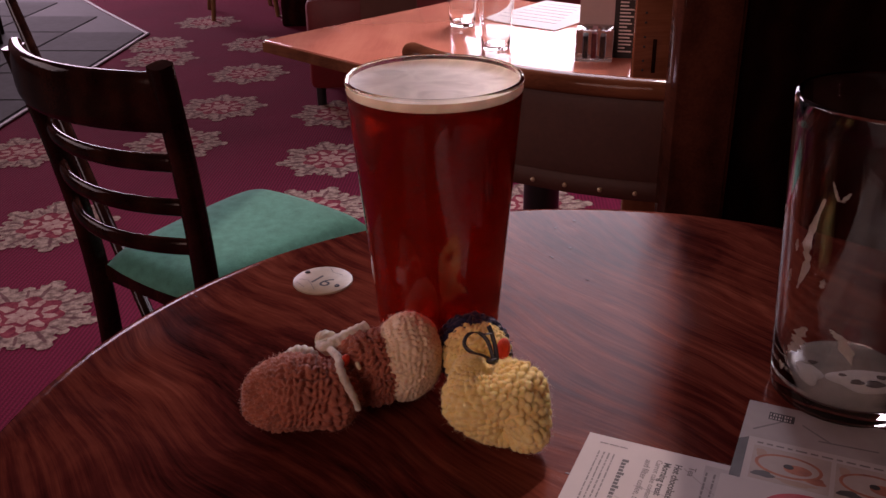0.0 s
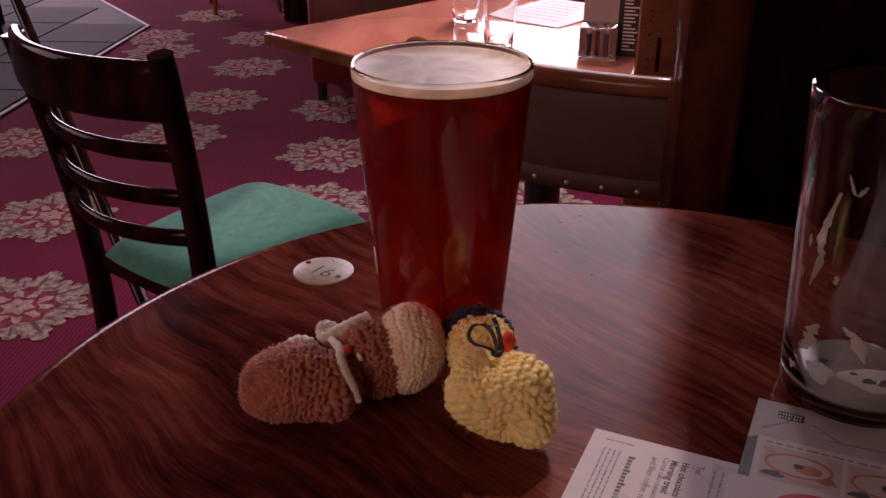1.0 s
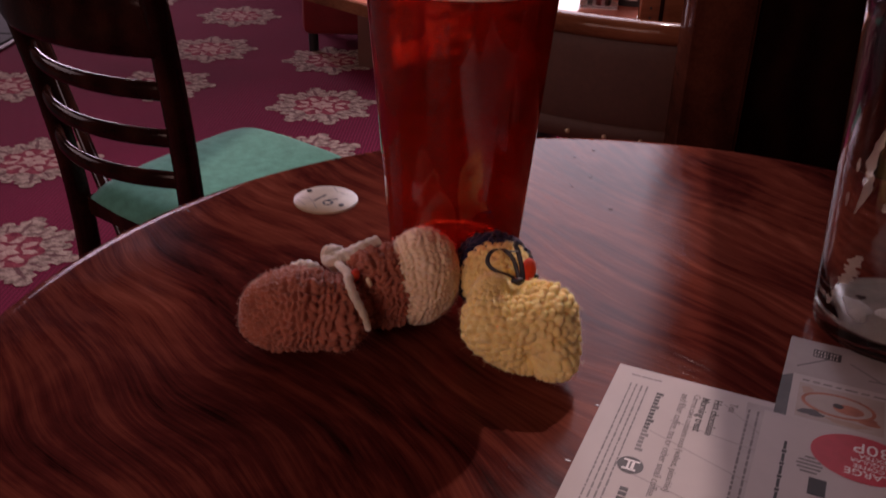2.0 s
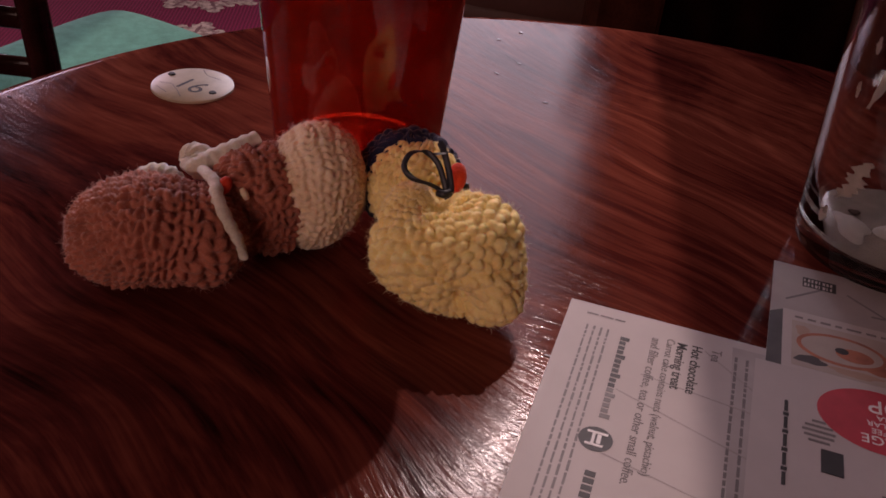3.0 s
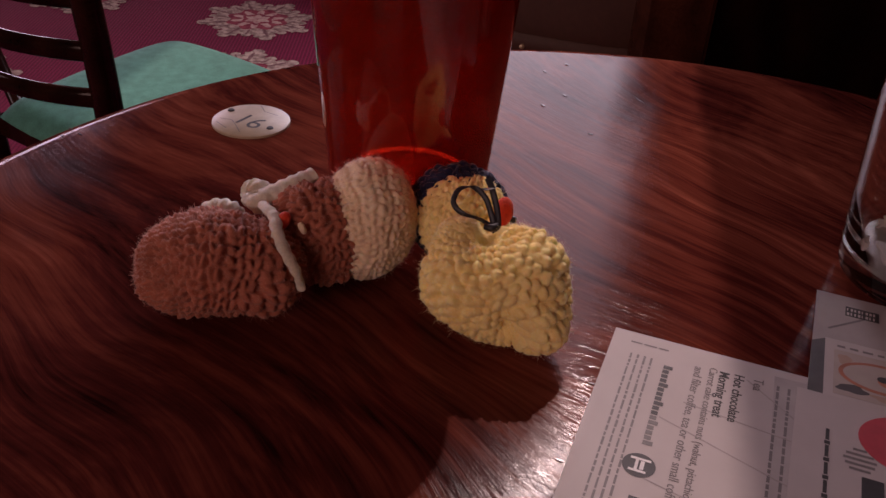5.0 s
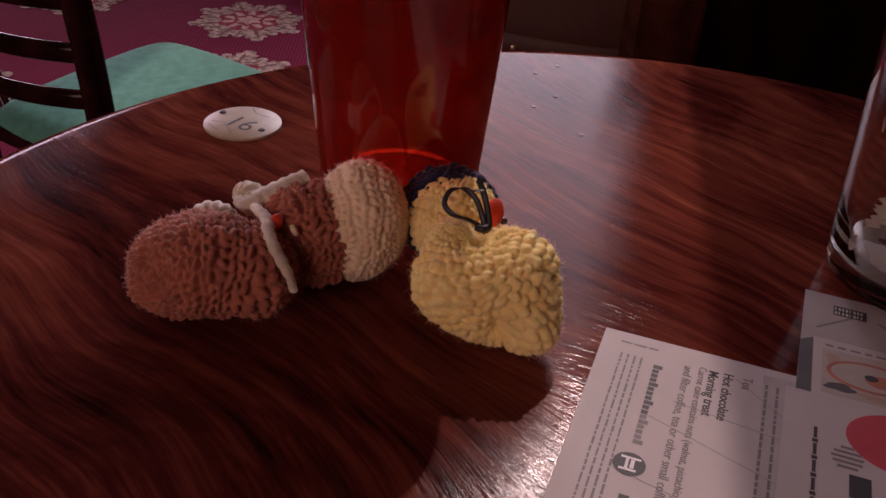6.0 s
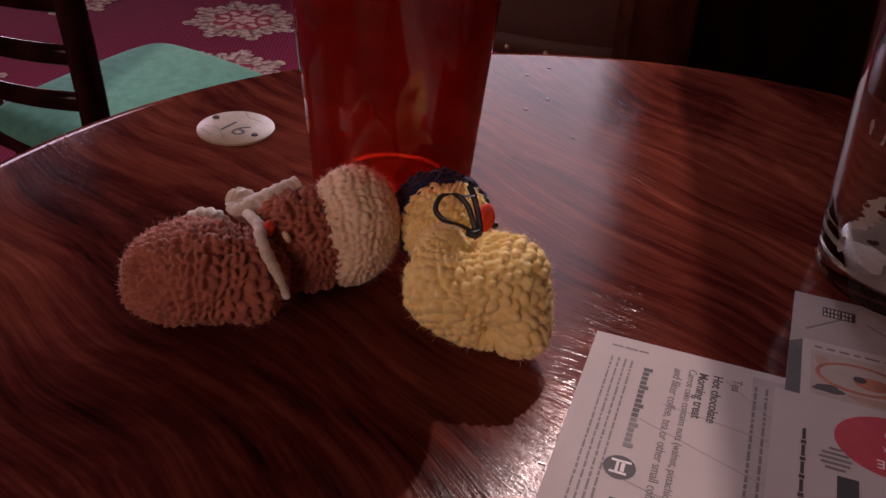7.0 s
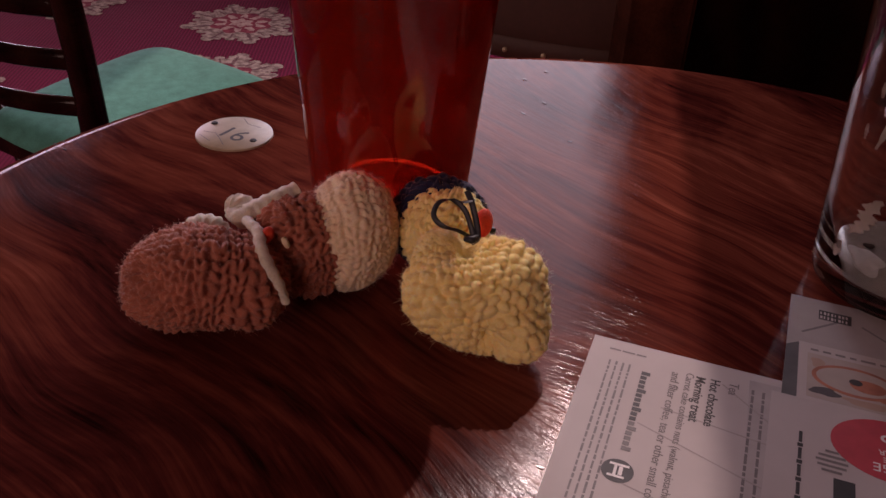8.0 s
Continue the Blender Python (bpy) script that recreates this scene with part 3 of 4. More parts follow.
FILMS = [([(-146, 0.112), (-152, 0.098), (-156, 0.086), (-154, 0.078), (-161, 0.063)], 0.0026), ([(-148, 0.046), (-153, 0.041), (-155, 0.034), (-164, 0.027)], 0.0042), ([(-128, 0.050), (-120, 0.046), (-110, 0.034)], 0.0034),
         ([(-166, 0.087), (-166, 0.081)], 0.0013), ([(-139, 0.074), (-140, 0.069)], 0.0016), ([(-171, 0.070), (-171, 0.064)], 0.0012), ([(-168, 0.022), (-170, 0.015)], 0.0022), ([(-142, 0.121), (-136, 0.113), (-130, 0.118)], 0.0016), ([(-70, 0.09), (-76, 0.07), (-68, 0.05)], 0.003)]
for i, (pts, w) in enumerate(FILMS):
    part("foam_streak", streak(pts, w, i), RESID, empty, "dried cream foam film")


def pool(outline, z, lift):
    """A thin wet patch with a rounded edge, from an outline in plan."""
    bm = bmesh.new()
    cx, cy = sum(p[0] for p in outline) / len(outline), sum(p[1] for p in outline) / len(outline)
    mid = bm.verts.new((cx, cy, z + lift))
    inner_ring = [bm.verts.new((cx + (x - cx) * 0.9, cy + (y - cy) * 0.9, z + lift)) for x, y in outline]
    outer_ring = [bm.verts.new((x, y, z)) for x, y in outline]
    n = len(outline)
    for i in range(n):
        j = (i + 1) % n
        bm.faces.new((mid, inner_ring[i], inner_ring[j]))
        bm.faces.new((inner_ring[i], outer_ring[i], outer_ring[j], inner_ring[j]))
    bmesh.ops.recalc_face_normals(bm, faces=bm.faces)
    return bm


def wavy(cx, cy, rx, ry, seed, wave=0.15, n=48):
    rnd = random.Random(seed)
    p, q = rnd.uniform(0, 6), rnd.uniform(0, 6)
    ks = [1 + wave * (math.sin(3 * a + p) + 0.6 * math.sin(5 * a + q)) for a in (2 * math.pi * i / n for i in range(n))]
    return [(cx + rx * k * math.cos(2 * math.pi * i / n), cy + ry * k * math.sin(2 * math.pi * i / n)) for i, k in enumerate(ks)]


LEES = plain("thin_beer_film", (0.30, 0.25, 0.20), 0.25, vary=0.25, scale=110, relief=0.05)
WET = plain("wet_gap_in_foam", (0.10, 0.075, 0.06), 0.15, scale=200, relief=0)
part("dregs", pool(wavy(0, 0, q0 - 0.0036, q0 - 0.0036, 1, 0.0), 0.0094, 0.0010), LEES, empty, "thin film of beer in the bottom")
part("foam_patch", pool(wavy(0.006, -0.010, 0.017, 0.012, 2, 0.10), 0.0104, 0.0008), RESID, empty, "pale patch of leftover foam")
part("foam_patch", pool(wavy(-0.020, -0.004, 0.006, 0.010, 3, 0.14), 0.0104, 0.0006), RESID, empty)
for k, (x, y, r) in enumerate(((0.001, -0.013, 0.0026), (0.009, -0.015, 0.0036), (-0.004, -0.006, 0.0015), (0.015, -0.008, 0.0024), (-0.015, 0.006, 0.0020))):
    part("gap", pool(wavy(x, y, r * 1.3, r, 10 + k, 0.12, 24), 0.0112, 0.0003), WET, empty)

# ---- knitted toys ----
BROWN = woolly("brown_yarn", (0.47, 0.160, 0.100), (0.26, 0.080, 0.050))
CREAM = woolly("cream_yarn", (0.90, 0.72, 0.50), (0.72, 0.52, 0.33))
WHITE = woolly("white_yarn", (0.74, 0.68, 0.56), (0.5, 0.43, 0.33))
YELLOW = woolly("yellow_yarn", (0.96, 0.79, 0.35), (0.86, 0.63, 0.22))
NAVY = woolly("navy_yarn", (0.015, 0.018, 0.055), (0.006, 0.007, 0.02))
ORANGE = woolly("red_felt", (0.75, 0.075, 0.03), (0.5, 0.04, 0.02))
FIBRES = {BROWN: fibre("brown_fibre", (0.62, 0.36, 0.28)), CREAM: fibre("cream_fibre", (0.9, 0.8, 0.66)), YELLOW: fibre("yellow_fibre", (0.95, 0.85, 0.55)), NAVY: fibre("navy_fibre", (0.03, 0.035, 0.09))}
RIBBON = plain("black_ribbon", (0.008, 0.008, 0.013), 0.45, scale=600, relief=0.2)


AX_X, AX_U, AX_D = Vector((1, 0, 0)), Vector((0, 0.5, 0.866)), Vector((0, -0.866, 0.5))


def stuffed_radius(dirs, blobs, blend):
    """How far out, along each direction, the skin lies round a smooth union of ellipsoids; blobs are ((x, up, out), (radii)) in millimetres."""
    basis = np.array([AX_X, AX_U, AX_D])
    local = dirs @ basis.T

    def field(p):
        ds = []
        for c, r in blobs:
            c, r = np.array(c) * 1e-3, np.array(r) * 1e-3
            q = (p - c) / r
            k = np.linalg.norm(q, axis=1)
            ds.append((k - 1) * r.min() * (0.6 + 0.4 * np.clip(k, 0, 1)))
        ds = np.array(ds)
        return -blend * np.log(np.exp(-np.clip(ds, -0.05, 0.05) / blend).sum(0))

    near, far = np.zeros(len(dirs)), np.full(len(dirs), 0.05)
    for i in range(28):
        mid = (near + far) / 2
        inside = field(local * mid[:, None]) < 0
        near, far = np.where(inside, mid, near), np.where(inside, far, mid)
    return near


def stitch_height(a, b, kind, seed):
    """Relief of knitting at stitch coordinates: a across the columns, b along them."""
    best = np.zeros_like(a)
    loose = 0.45 if kind == "purl" else 0.20
    for db in (-1, 0, 1):
        for da in (-1, 0, 1):
            row = np.floor(b) + db
            shift = 0.5 * np.mod(row, 2) if kind == "purl" else 0.0
            col = np.floor(a - shift) + da
            h1 = np.mod(np.sin(col * 12.9898 + row * 78.233 + seed) * 43758.5453, 1.0)
            h2 = np.mod(np.sin(col * 39.346 + row * 11.135 + seed) * 24634.6345, 1.0)
            fa = a - shift - col - 0.5 + (h2 - 0.5) * loose
            fb = b - row - 0.5 + (h1 - 0.5) * loose
            size = 0.72 + 0.5 * h1
            if kind == "purl":
                q = 1 - (fa / 0.56) ** 2 - (fb / 0.52) ** 2
                best = np.maximum(best, size * np.sqrt(np.clip(q, 0, 1)))
            else:
                for g in (-1, 1):
                    off = (fa - g * (0.22 + 0.22 * fb)) / 0.235
                    q = np.clip(1 - off ** 2, 0, 1) * np.clip(1 - (fb / 0.62) ** 2, 0, 1)
                    best = np.maximum(best, size * np.sqrt(np.clip(q, 0, 1)))
    return best


def knit(name, parent, mat, centre, axis, blobs, stitches, rows, amp, label="", fuzz=260, seed=0, kind="plain", wale="round", blend=0.0022, dents=(), floor_z=T):
    """A stuffed knitted form: every stitch modelled on a skin drawn over lumps of stuffing."""
    axis = Vector(axis).normalized()
    side = axis.cross(Vector((0.1, 0.2, 1) if abs(axis.z) < 0.9 else (0, 1, 0))).normalized()
    top = side.cross(axis)
    per = 9
    nu, nv = stitches * per, rows * per
    u, v = np.meshgrid(np.arange(nu) / nu, np.linspace(0.012, 0.988, nv + 1))
    th, ph = np.pi * v, 2 * np.pi * u
    dirs = (np.cos(th)[..., None] * -np.array(axis) + (np.sin(th) * np.cos(ph))[..., None] * np.array(side) + (np.sin(th) * np.sin(ph))[..., None] * np.array(top)).reshape(-1, 3)
    rad = stuffed_radius(dirs, blobs, blend)
    for (x, y, z), width, depth in dents:
        way = np.array((AX_X * x + AX_U * y + AX_D * z).normalized())
        rad -= depth * np.exp(-((np.arccos(np.clip(dirs @ way, -1, 1)) / width) ** 2))
    wob = np.array([(noise.noise(Vector(d) * 2.4 + Vector((seed, 1, 2))), noise.noise(Vector(d) * 2.4 + Vector((4, seed, 9))), noise.noise(Vector(d) * 3.1 + Vector((2, 7, seed)))) for d in dirs])
    skin = (dirs * rad[:, None]).reshape(nv + 1, nu, 3)
    climb = np.concatenate(([0.0], np.cumsum(np.linalg.norm(np.diff(skin, axis=0), axis=2).mean(1))))
    around = u.ravel() * stitches + 0.55 * wob[:, 0] * np.sin(th.ravel())
    along = np.repeat(climb / climb[-1] * rows, nu) + 0.55 * wob[:, 1]
    a, b = (along, around) if wale == "round" else (around, along)
    relief = stitch_height(a, b, kind, seed)
    ease = np.clip(3 * np.sin(th.ravel()), 0, 1)
    out = rad * (1 + 0.035 * wob[:, 2]) + (relief - 0.6) * amp * ease
    pts = dirs * out[:, None] + np.array(centre)
    pts[:, 2] = np.maximum(pts[:, 2], floor_z + 0.0006)
    bm = bmesh.new()
    vs = [bm.verts.new(p) for p in pts]
    grid = [vs[j * nu:(j + 1) * nu] for j in range(nv + 1)]
    for lo, hi in zip(grid, grid[1:]):
        for i in range(nu):
            k = (i + 1) % nu
            bm.faces.new((lo[i], lo[k], hi[k], hi[i]))
    bm.faces.new(grid[0][::-1])
    bm.faces.new(grid[-1])
    bmesh.ops.recalc_face_normals(bm, faces=bm.faces)
    bm.normal_update()
    rnd = random.Random(seed)
    hair = bmesh.new()
    flat = [v for line in grid[2:-2] for v in line]
    for _ in range(fuzz * 20):
        v = rnd.choice(flat)
        if v.co.z < floor_z + 0.004:
            continue
        long_hair = rnd.random() < 0.3
        loose = 0.5 if long_hair else 0.9
        nrm = (v.normal + Vector((rnd.gauss(0, loose), rnd.gauss(0, loose), rnd.gauss(0, loose)))).normalized()
        if nrm.dot(v.normal) < 0.1:
            continue
        t = nrm.orthogonal().normalized() * 0.00005
        length = rnd.uniform(0.0008, 0.0028) if long_hair else rnd.uniform(0.0004, 0.0013)
        bend = Vector((rnd.gauss(0, .3), rnd.gauss(0, .3), rnd.gauss(0, .3))) * length
        p, q = hair.verts.new(v.co - t), hair.verts.new(v.co + t)
        mid = v.co + nrm * length * 0.55
        c1, c2 = hair.verts.new(mid - t * 0.6), hair.verts.new(mid + t * 0.6)
        e = hair.verts.new(v.co + nrm * length + bend * 0.6)
        hair.faces.new((p, q, c2, c1))
        hair.faces.new((c1, c2, e))
    me = part(name, bm, mat, parent, label, smooth="all")
    part("fuzz", hair, FIBRES[mat], me, smooth=False)
    return me


def tube(points, radius, n=36, flat=1.0, knots=0.0):
    pts = spline(points, n)
    return sweep(pts, lambda k: oval(radius * flat * (1 + knots * math.sin(k * n * 1.3)) * (0.6 + 0.4 * math.sin(math.pi * (0.1 + 0.8 * k))), radius * (1 + knots * math.sin(k * n * 1.3)) * (0.6 + 0.4 * math.sin(math.pi * (0.1 + 0.8 * k))), 10))


def egg(r, h):
    """A small rounded nub, taller than it is wide."""
    return lathe([(r * math.sin(math.pi * i / 12) if 0 < i < 12 else 0, h * math.cos(math.pi * i / 12)) for i in range(13)], 24)


UPV = Vector((0.0, 0.50, 0.866))

duck = thing("knitted_brown_duck", pose(0, 0, 0), "small brown hand-knitted bird lying down, cream hat, white collar", "knitted toy")
knit("body", duck, BROWN, (-0.0865, 0.3813, T + 0.0147), (0.97, 0.16, -0.10), [((-13.5, -0.5, 5), (14.5, 16.5, 16)), ((-21.5, -1.5, 7), (8.5, 12.5, 12)), ((-2, 1, 6), (18, 17.2, 17)), ((11.5, -0.5, 6.5), (14.2, 15.5, 15)), ((-9, 10.5, 2), (11, 8, 9))], 34, 15, 0.0030, dents=[((-19, 2, 18), 0.16, 0.0022), ((-18, -7, 17), 0.14, 0.0018)], label="brown stocking-stitch body", seed=1, fuzz=900, blend=0.0014)
knit("head", duck, BROWN, (-0.0570, 0.3995, T + 0.0188), (0.92, 0.38, 0.05), [((0, 0, 0), (18, 18.5, 18)), ((-9, 2, 2), (10, 12, 13))], 34, 10, 0.0028, seed=2, fuzz=420)
knit("hat", duck, CREAM, (-0.0420, 0.4060, T + 0.0208), (0.93, 0.33, -0.10), [((0, 0, 0), (16.5, 21, 20)), ((3, 3, 1), (14, 18, 18))], 42, 11, 0.0015, label="cream knitted hat", seed=3, fuzz=600)
D0 = Vector((-0.085, 0.411, T + 0.027))


def dp(x, y, d=0.0):
    """A place beside the collar's tip: steps across and up the slope seen from above the table's near side, d towards it."""
    return D0 + Vector((x, 0, 0)) + UPV * y + Vector((0, -0.866, 0.5)) * d


collar = part("collar", tube([dp(0.000, 0.001, 0.002), dp(0.004, -0.002, 0.006), dp(0.009, -0.005, 0.018), dp(0.0135, -0.008, 0.026), dp(0.0155, -0.013, 0.033), dp(0.020, -0.020, 0.038), dp(0.0235, -0.026, 0.038), dp(0.0245, -0.031, 0.034)], 0.0017, 60, 1.3, 0.10), WHITE, duck, "white knitted collar")
part("collar_flap", tube([dp(0.000, 0.000, 0.001), dp(0.004, -0.003, 0.010), dp(0.010, 0.000, 0.009), dp(0.017, 0.004, 0.007), dp(0.0235, 0.008, 0.004)], 0.0030, 40, 1.5, 0.08), WHITE, duck, "white knitted flap")
part("collar_knot", tube([dp(-0.001, 0.0015, 0.001), dp(0.004, 0.0005, 0.004), dp(0.006, -0.006, 0.008)], 0.0040, 24, 1.2, 0.1), WHITE, duck)
part("wing_edge", tube([dp(-0.0175, -0.009, 0.004), dp(-0.012, -0.006, 0.004), dp(-0.006, -0.0065, 0.005), dp(-0.0015, -0.0095, 0.007)], 0.0030, 30, 1.4, 0.12), WHITE, duck, "white yarn edging")
part("beak", egg(0.0023, 0.0033), ORANGE, duck, "small red beak", at=pose(-0.0686, 0.3838, T + 0.0324, -30, 30, 0))
part("stitch", tube([Vector((-0.0630, 0.3834, T + 0.0318)), Vector((-0.0620, 0.3822, T + 0.0308)), Vector((-0.0612, 0.3822, T + 0.0290))], 0.0012, 10), CREAM, duck)

chick = thing("knitted_yellow_chick", pose(0, 0, 0), "small yellow hand-knitted chick with navy hood and black bow", "knitted toy")
knit("body", chick, YELLOW, (0.0044, 0.3745, T + 0.0163), (0.30, -0.25, -0.92), [((-11.5, 1.5, 8), (14, 14.5, 14.5)), ((8.5, 6, 9), (15, 14, 15)), ((11, -6, 10), (12.5, 13, 13)), ((13.5, -13, 13), (8.5, 8, 8.5)), ((-1, -7, 8), (13, 10.5, 11)), ((-1.5, 2, 11), (14, 13, 13)), ((0, -3, 1), (15, 15, 15)), ((-13.5, 13.5, 3), (8.5, 8.5, 8)), ((5, 13, 5), (7.5, 6.5, 8))], 40, 20, 0.0021, dents=[((4.5, -13, 17), 0.22, 0.0075), ((-4.5, 15, 11), 0.2, 0.005), ((3, 15, 17), 0.2, 0.0015)], label="yellow knitted body", seed=5, fuzz=1100, kind="purl", wale="long", blend=0.0016)
knit("neck_lobe", chick, YELLOW, (-0.0085, 0.3790, T + 0.0285), (0.55, 0.75, 0.45), [((0, 0, 0), (9.5, 10.5, 9))], 16, 8, 0.0005, seed=8, fuzz=80)
knit("head", chick, YELLOW, (-0.0065, 0.4085, T + 0.0215), (0.25, 0.60, 0.75), [((0, 0, 0), (16.8, 16.8, 16.8))], 24, 14, 0.0022, label="yellow knitted face", seed=6, fuzz=160, wale="long")
knit("hood", chick, NAVY, (-0.0085, 0.4145, T + 0.0212), (0.25, -0.60, 0.45), [((0, 0, 0), (18.8, 18.4, 15))], 30, 9, 0.0020, label="navy blue knitted hood", seed=7, fuzz=120)
B0 = Vector((-0.003, 0.384, T + 0.0445))


def bp(x, y, d=0.0):
    return B0 + Vector((x, 0, 0)) * 1e-3 + UPV * (y * 1e-3) + Vector((0, -0.866, 0.5)) * (d * 1e-3)


def ribbon(points, w, name="ribbon"):
    return part(name, sweep(spline(points, 36), lambda k: oval(0.0003, w, 8), up=Vector((1.0, -0.3, 0.2))), RIBBON, chick, "narrow black satin ribbon")


ribbon([bp(5.0, -9.0, 0), bp(0.0, -6.5, 1), bp(-5.5, -5.0, 1), bp(-8.6, -1.5, 0), bp(-6.8, 3.0, -1), bp(-2.0, 3.8, -1), bp(2.0, 0.5, 0), bp(4.2, -5.0, 1), bp(5.2, -9.0, 1)], 0.0010, "bow_loop")
ribbon([bp(2.6, 7.2, -2.5), bp(4.2, 3.5, -1), bp(6.0, -3.0, 0), bp(6.6, -8.5, 1), bp(4.4, -10.5, 1)], 0.0011, "bow_tail")
ribbon([bp(0.3, 3.2, -1), bp(3.0, 3.6, -1), bp(5.0, 4.4, -2)], 0.0012, "bow_tail")
part("bow_knot", tube([bp(2.2, -9.0, 1), bp(4.6, -9.3, 2), bp(6.6, -8.4, 1)], 0.0014, 14), RIBBON, chick)
part("beak", egg(0.0034, 0.0052), ORANGE, chick, "bright red felt beak", at=pose(0.0068, 0.3962, T + 0.0332, -30, 8, 0))
part("eye", egg(0.0013, 0.0013), BLACK_METAL, chick, "black bead eye", at=pose(0.0103, 0.3958, T + 0.0303))

# ---- printed leaflets ----


def sheet(name, at, w, h, label, mat=PAPER, curl=0.0):
    """A sheet of paper: local x across, y up the page; its upper left corner at the origin."""
    e = thing(name, at, label, "leaflet")
    bm = bmesh.new()
    box(bm, 0, w, -h, 0, 0.00005, 0.0003)
    part("page", bm, mat, e, smooth=False)
    return e


def bar(parent, x, y, w, h, mat=GREY_INK, name="text_bar", z=0.00034):
    return part(name, boxed(x, x + w, y, y + h, z, z + 0.00005), mat, parent, smooth=False)


SHADE = plain("grey_print", (0.30, 0.265, 0.25), 0.6, vary=0.25, scale=25, relief=0.02)
GREYISH = plain("pale_grey_print", (0.36, 0.32, 0.305), 0.6, vary=0.22, scale=45, relief=0.02)
la = sheet("promotional_leaflet", pose(0.0485, 0.3755, T + 0.0002, 0, 0, -20.5), 0.098, 0.21, "white printed leaflet with grey text, lying on the table")
# lines that run down the page
rnd = random.Random(9)
for k, x in enumerate((0.0075, 0.0098, 0.0121, 0.0144)):
    y = -0.012
    while y > -0.2:
        ln = rnd.uniform(0.0012, 0.0048)
        bar(la, x, y - ln, rnd.uniform(0.0006, 0.0008), ln)
        y -= ln + 0.0007
y = -0.0115
for ln in (0.0045, 0.005, 0.004):
    bar(la, 0.0065 + (-0.0115 - y), -0.006, ln - 0.0006, 0.0008)
    y -= ln
# brand name as plain bars, bold then light
y = -0.014
for k in range(17):
    bar(la, 0.0192, y - 0.0018, (0.0021 if k % 4 else 0.0030), 0.0018, INK if k < 11 else GREY_INK, "brand_bar")
    y -= 0.0024
part("round_emblem", slab([(0.0049 * math.cos(a * math.pi / 16), 0.0049 * math.sin(a * math.pi / 16)) for a in range(32)], 0.00034, 0.0004), INK, la, "black round emblem", smooth=False, at=pose(0.0200, -0.0635, 0))
for bx, by, bw, bh in ((0.0172, -0.0664, 0.0052, 0.0009), (0.0172, -0.0614, 0.0060, 0.0009), (0.0188, -0.0655, 0.0009, 0.0042), (0.0203, -0.0652, 0.0012, 0.0036)):
    bar(la, bx, by, bw, bh, WHITE_INK, "emblem_bar", 0.00045)
y = -0.076
for k in range(6):
    bar(la, 0.0195, y - 0.0021, 0.0030, 0.0020, INK, "brand_bar")
    y -= 0.0027


def down_text(text, x, y, size, mat=GREY_INK, weight=0.0):
    lettering(text, size, mat, la, pose(x, y, 0.00036, 0, 0, -90), "lettering", 0.92, weight)


down_text("and filter coffee, tea or other small coffee.", 0.0290, -0.010, 0.0043)
down_text("Carrot cake contains nuts (walnut, pistachio)", 0.0338, -0.0085, 0.0038)
down_text("Morning treat", 0.0372, -0.009, 0.0046, INK, 0.00008)
down_text("Hot chocolate", 0.0420, -0.0085, 0.0046, INK, 0.00006)
down_text("Tea", 0.0482, -0.008, 0.0046)
for x in (0.0555, 0.0590):
    y = -0.009
    while y > -0.09:
        ln = rnd.uniform(0.0015, 0.005)
        bar(la, x, y - ln, 0.0009, ln)
        y -= ln + 0.0008
part("grey_panel", slab([(0.0545, -0.004), (0.0965, -0.003), (0.0965, -0.125), (0.0600, -0.125), (0.0562, -0.060)], 0.00031, 0.00033), GREYISH, la, "grey plank-patterned print", smooth=False)
for (x0, y0), (x1, y1) in (((0.028, -0.030), (0.074, -0.036)), ((0.022, -0.040), (0.072, -0.058)), ((0.022, -0.068), (0.072, -0.080)), ((0.046, -0.010), (0.074, -0.034))):
    part("plank_line", sweep([(x0, y0, 0.00036), (x1, y1, 0.00036)], lambda k: oval(0.0003, 0.00004, 6)), SHADE, la)

lb = sheet("menu_sheet", pose(0.1300, 0.4050, T + 0.0006, 0, 0, -21.5), 0.148, 0.21, "grey-white printed menu sheet lying under an empty glass", SHADE)
part("code_block", boxed(0.0105, 0.0222, -0.0130, -0.0068, 0.00034, 0.0004), INK, lb, smooth=False)
for k in range(16):
    bar(lb, 0.0110 + (k % 8) * 0.0013, -0.0124 + (k // 8) * 0.0028, rnd.uniform(0.0003, 0.0009), 0.0017, PAPER, "code_bar", 0.00042)
for (x0, y0), (x1, y1) in (((0.026, -0.012), (0.040, -0.022)), ((0.034, -0.022), (0.060, -0.020)), ((0.005, -0.024), (0.018, -0.012))):
    part("plank_line", sweep([(x0, y0, 0.00032), (x1, y1, 0.00032)], lambda k: oval(0.0005, 0.00004, 6)), GREY_INK, lb)

DARKP = plain("dark_print", (0.055, 0.05, 0.05), 0.55, vary=0.5, scale=60, relief=0)
part("dark_print", slab([(0.0, -0.064), (0.0, -0.034), (0.004, -0.031), (0.008, -0.033), (0.010, -0.064)], 0.00032, 0.00036), DARKP, lb, smooth=False)
lp = sheet("photo_card", pose(0.1227, 0.3748, T + 0.0010, 0, 0, -20.5), 0.085, 0.060, "white card printed with pictures of filled plates")
FOOD = plain("food_print", (0.30, 0.10, 0.055), 0.55, vary=0.6, scale=120, relief=0)
PLATE = plain("plate_print", (0.34, 0.23, 0.17), 0.55, vary=0.25, scale=60, relief=0)
PALEP = plain("pale_print", (0.36, 0.30, 0.26), 0.55, vary=0.2, scale=50, relief=0)
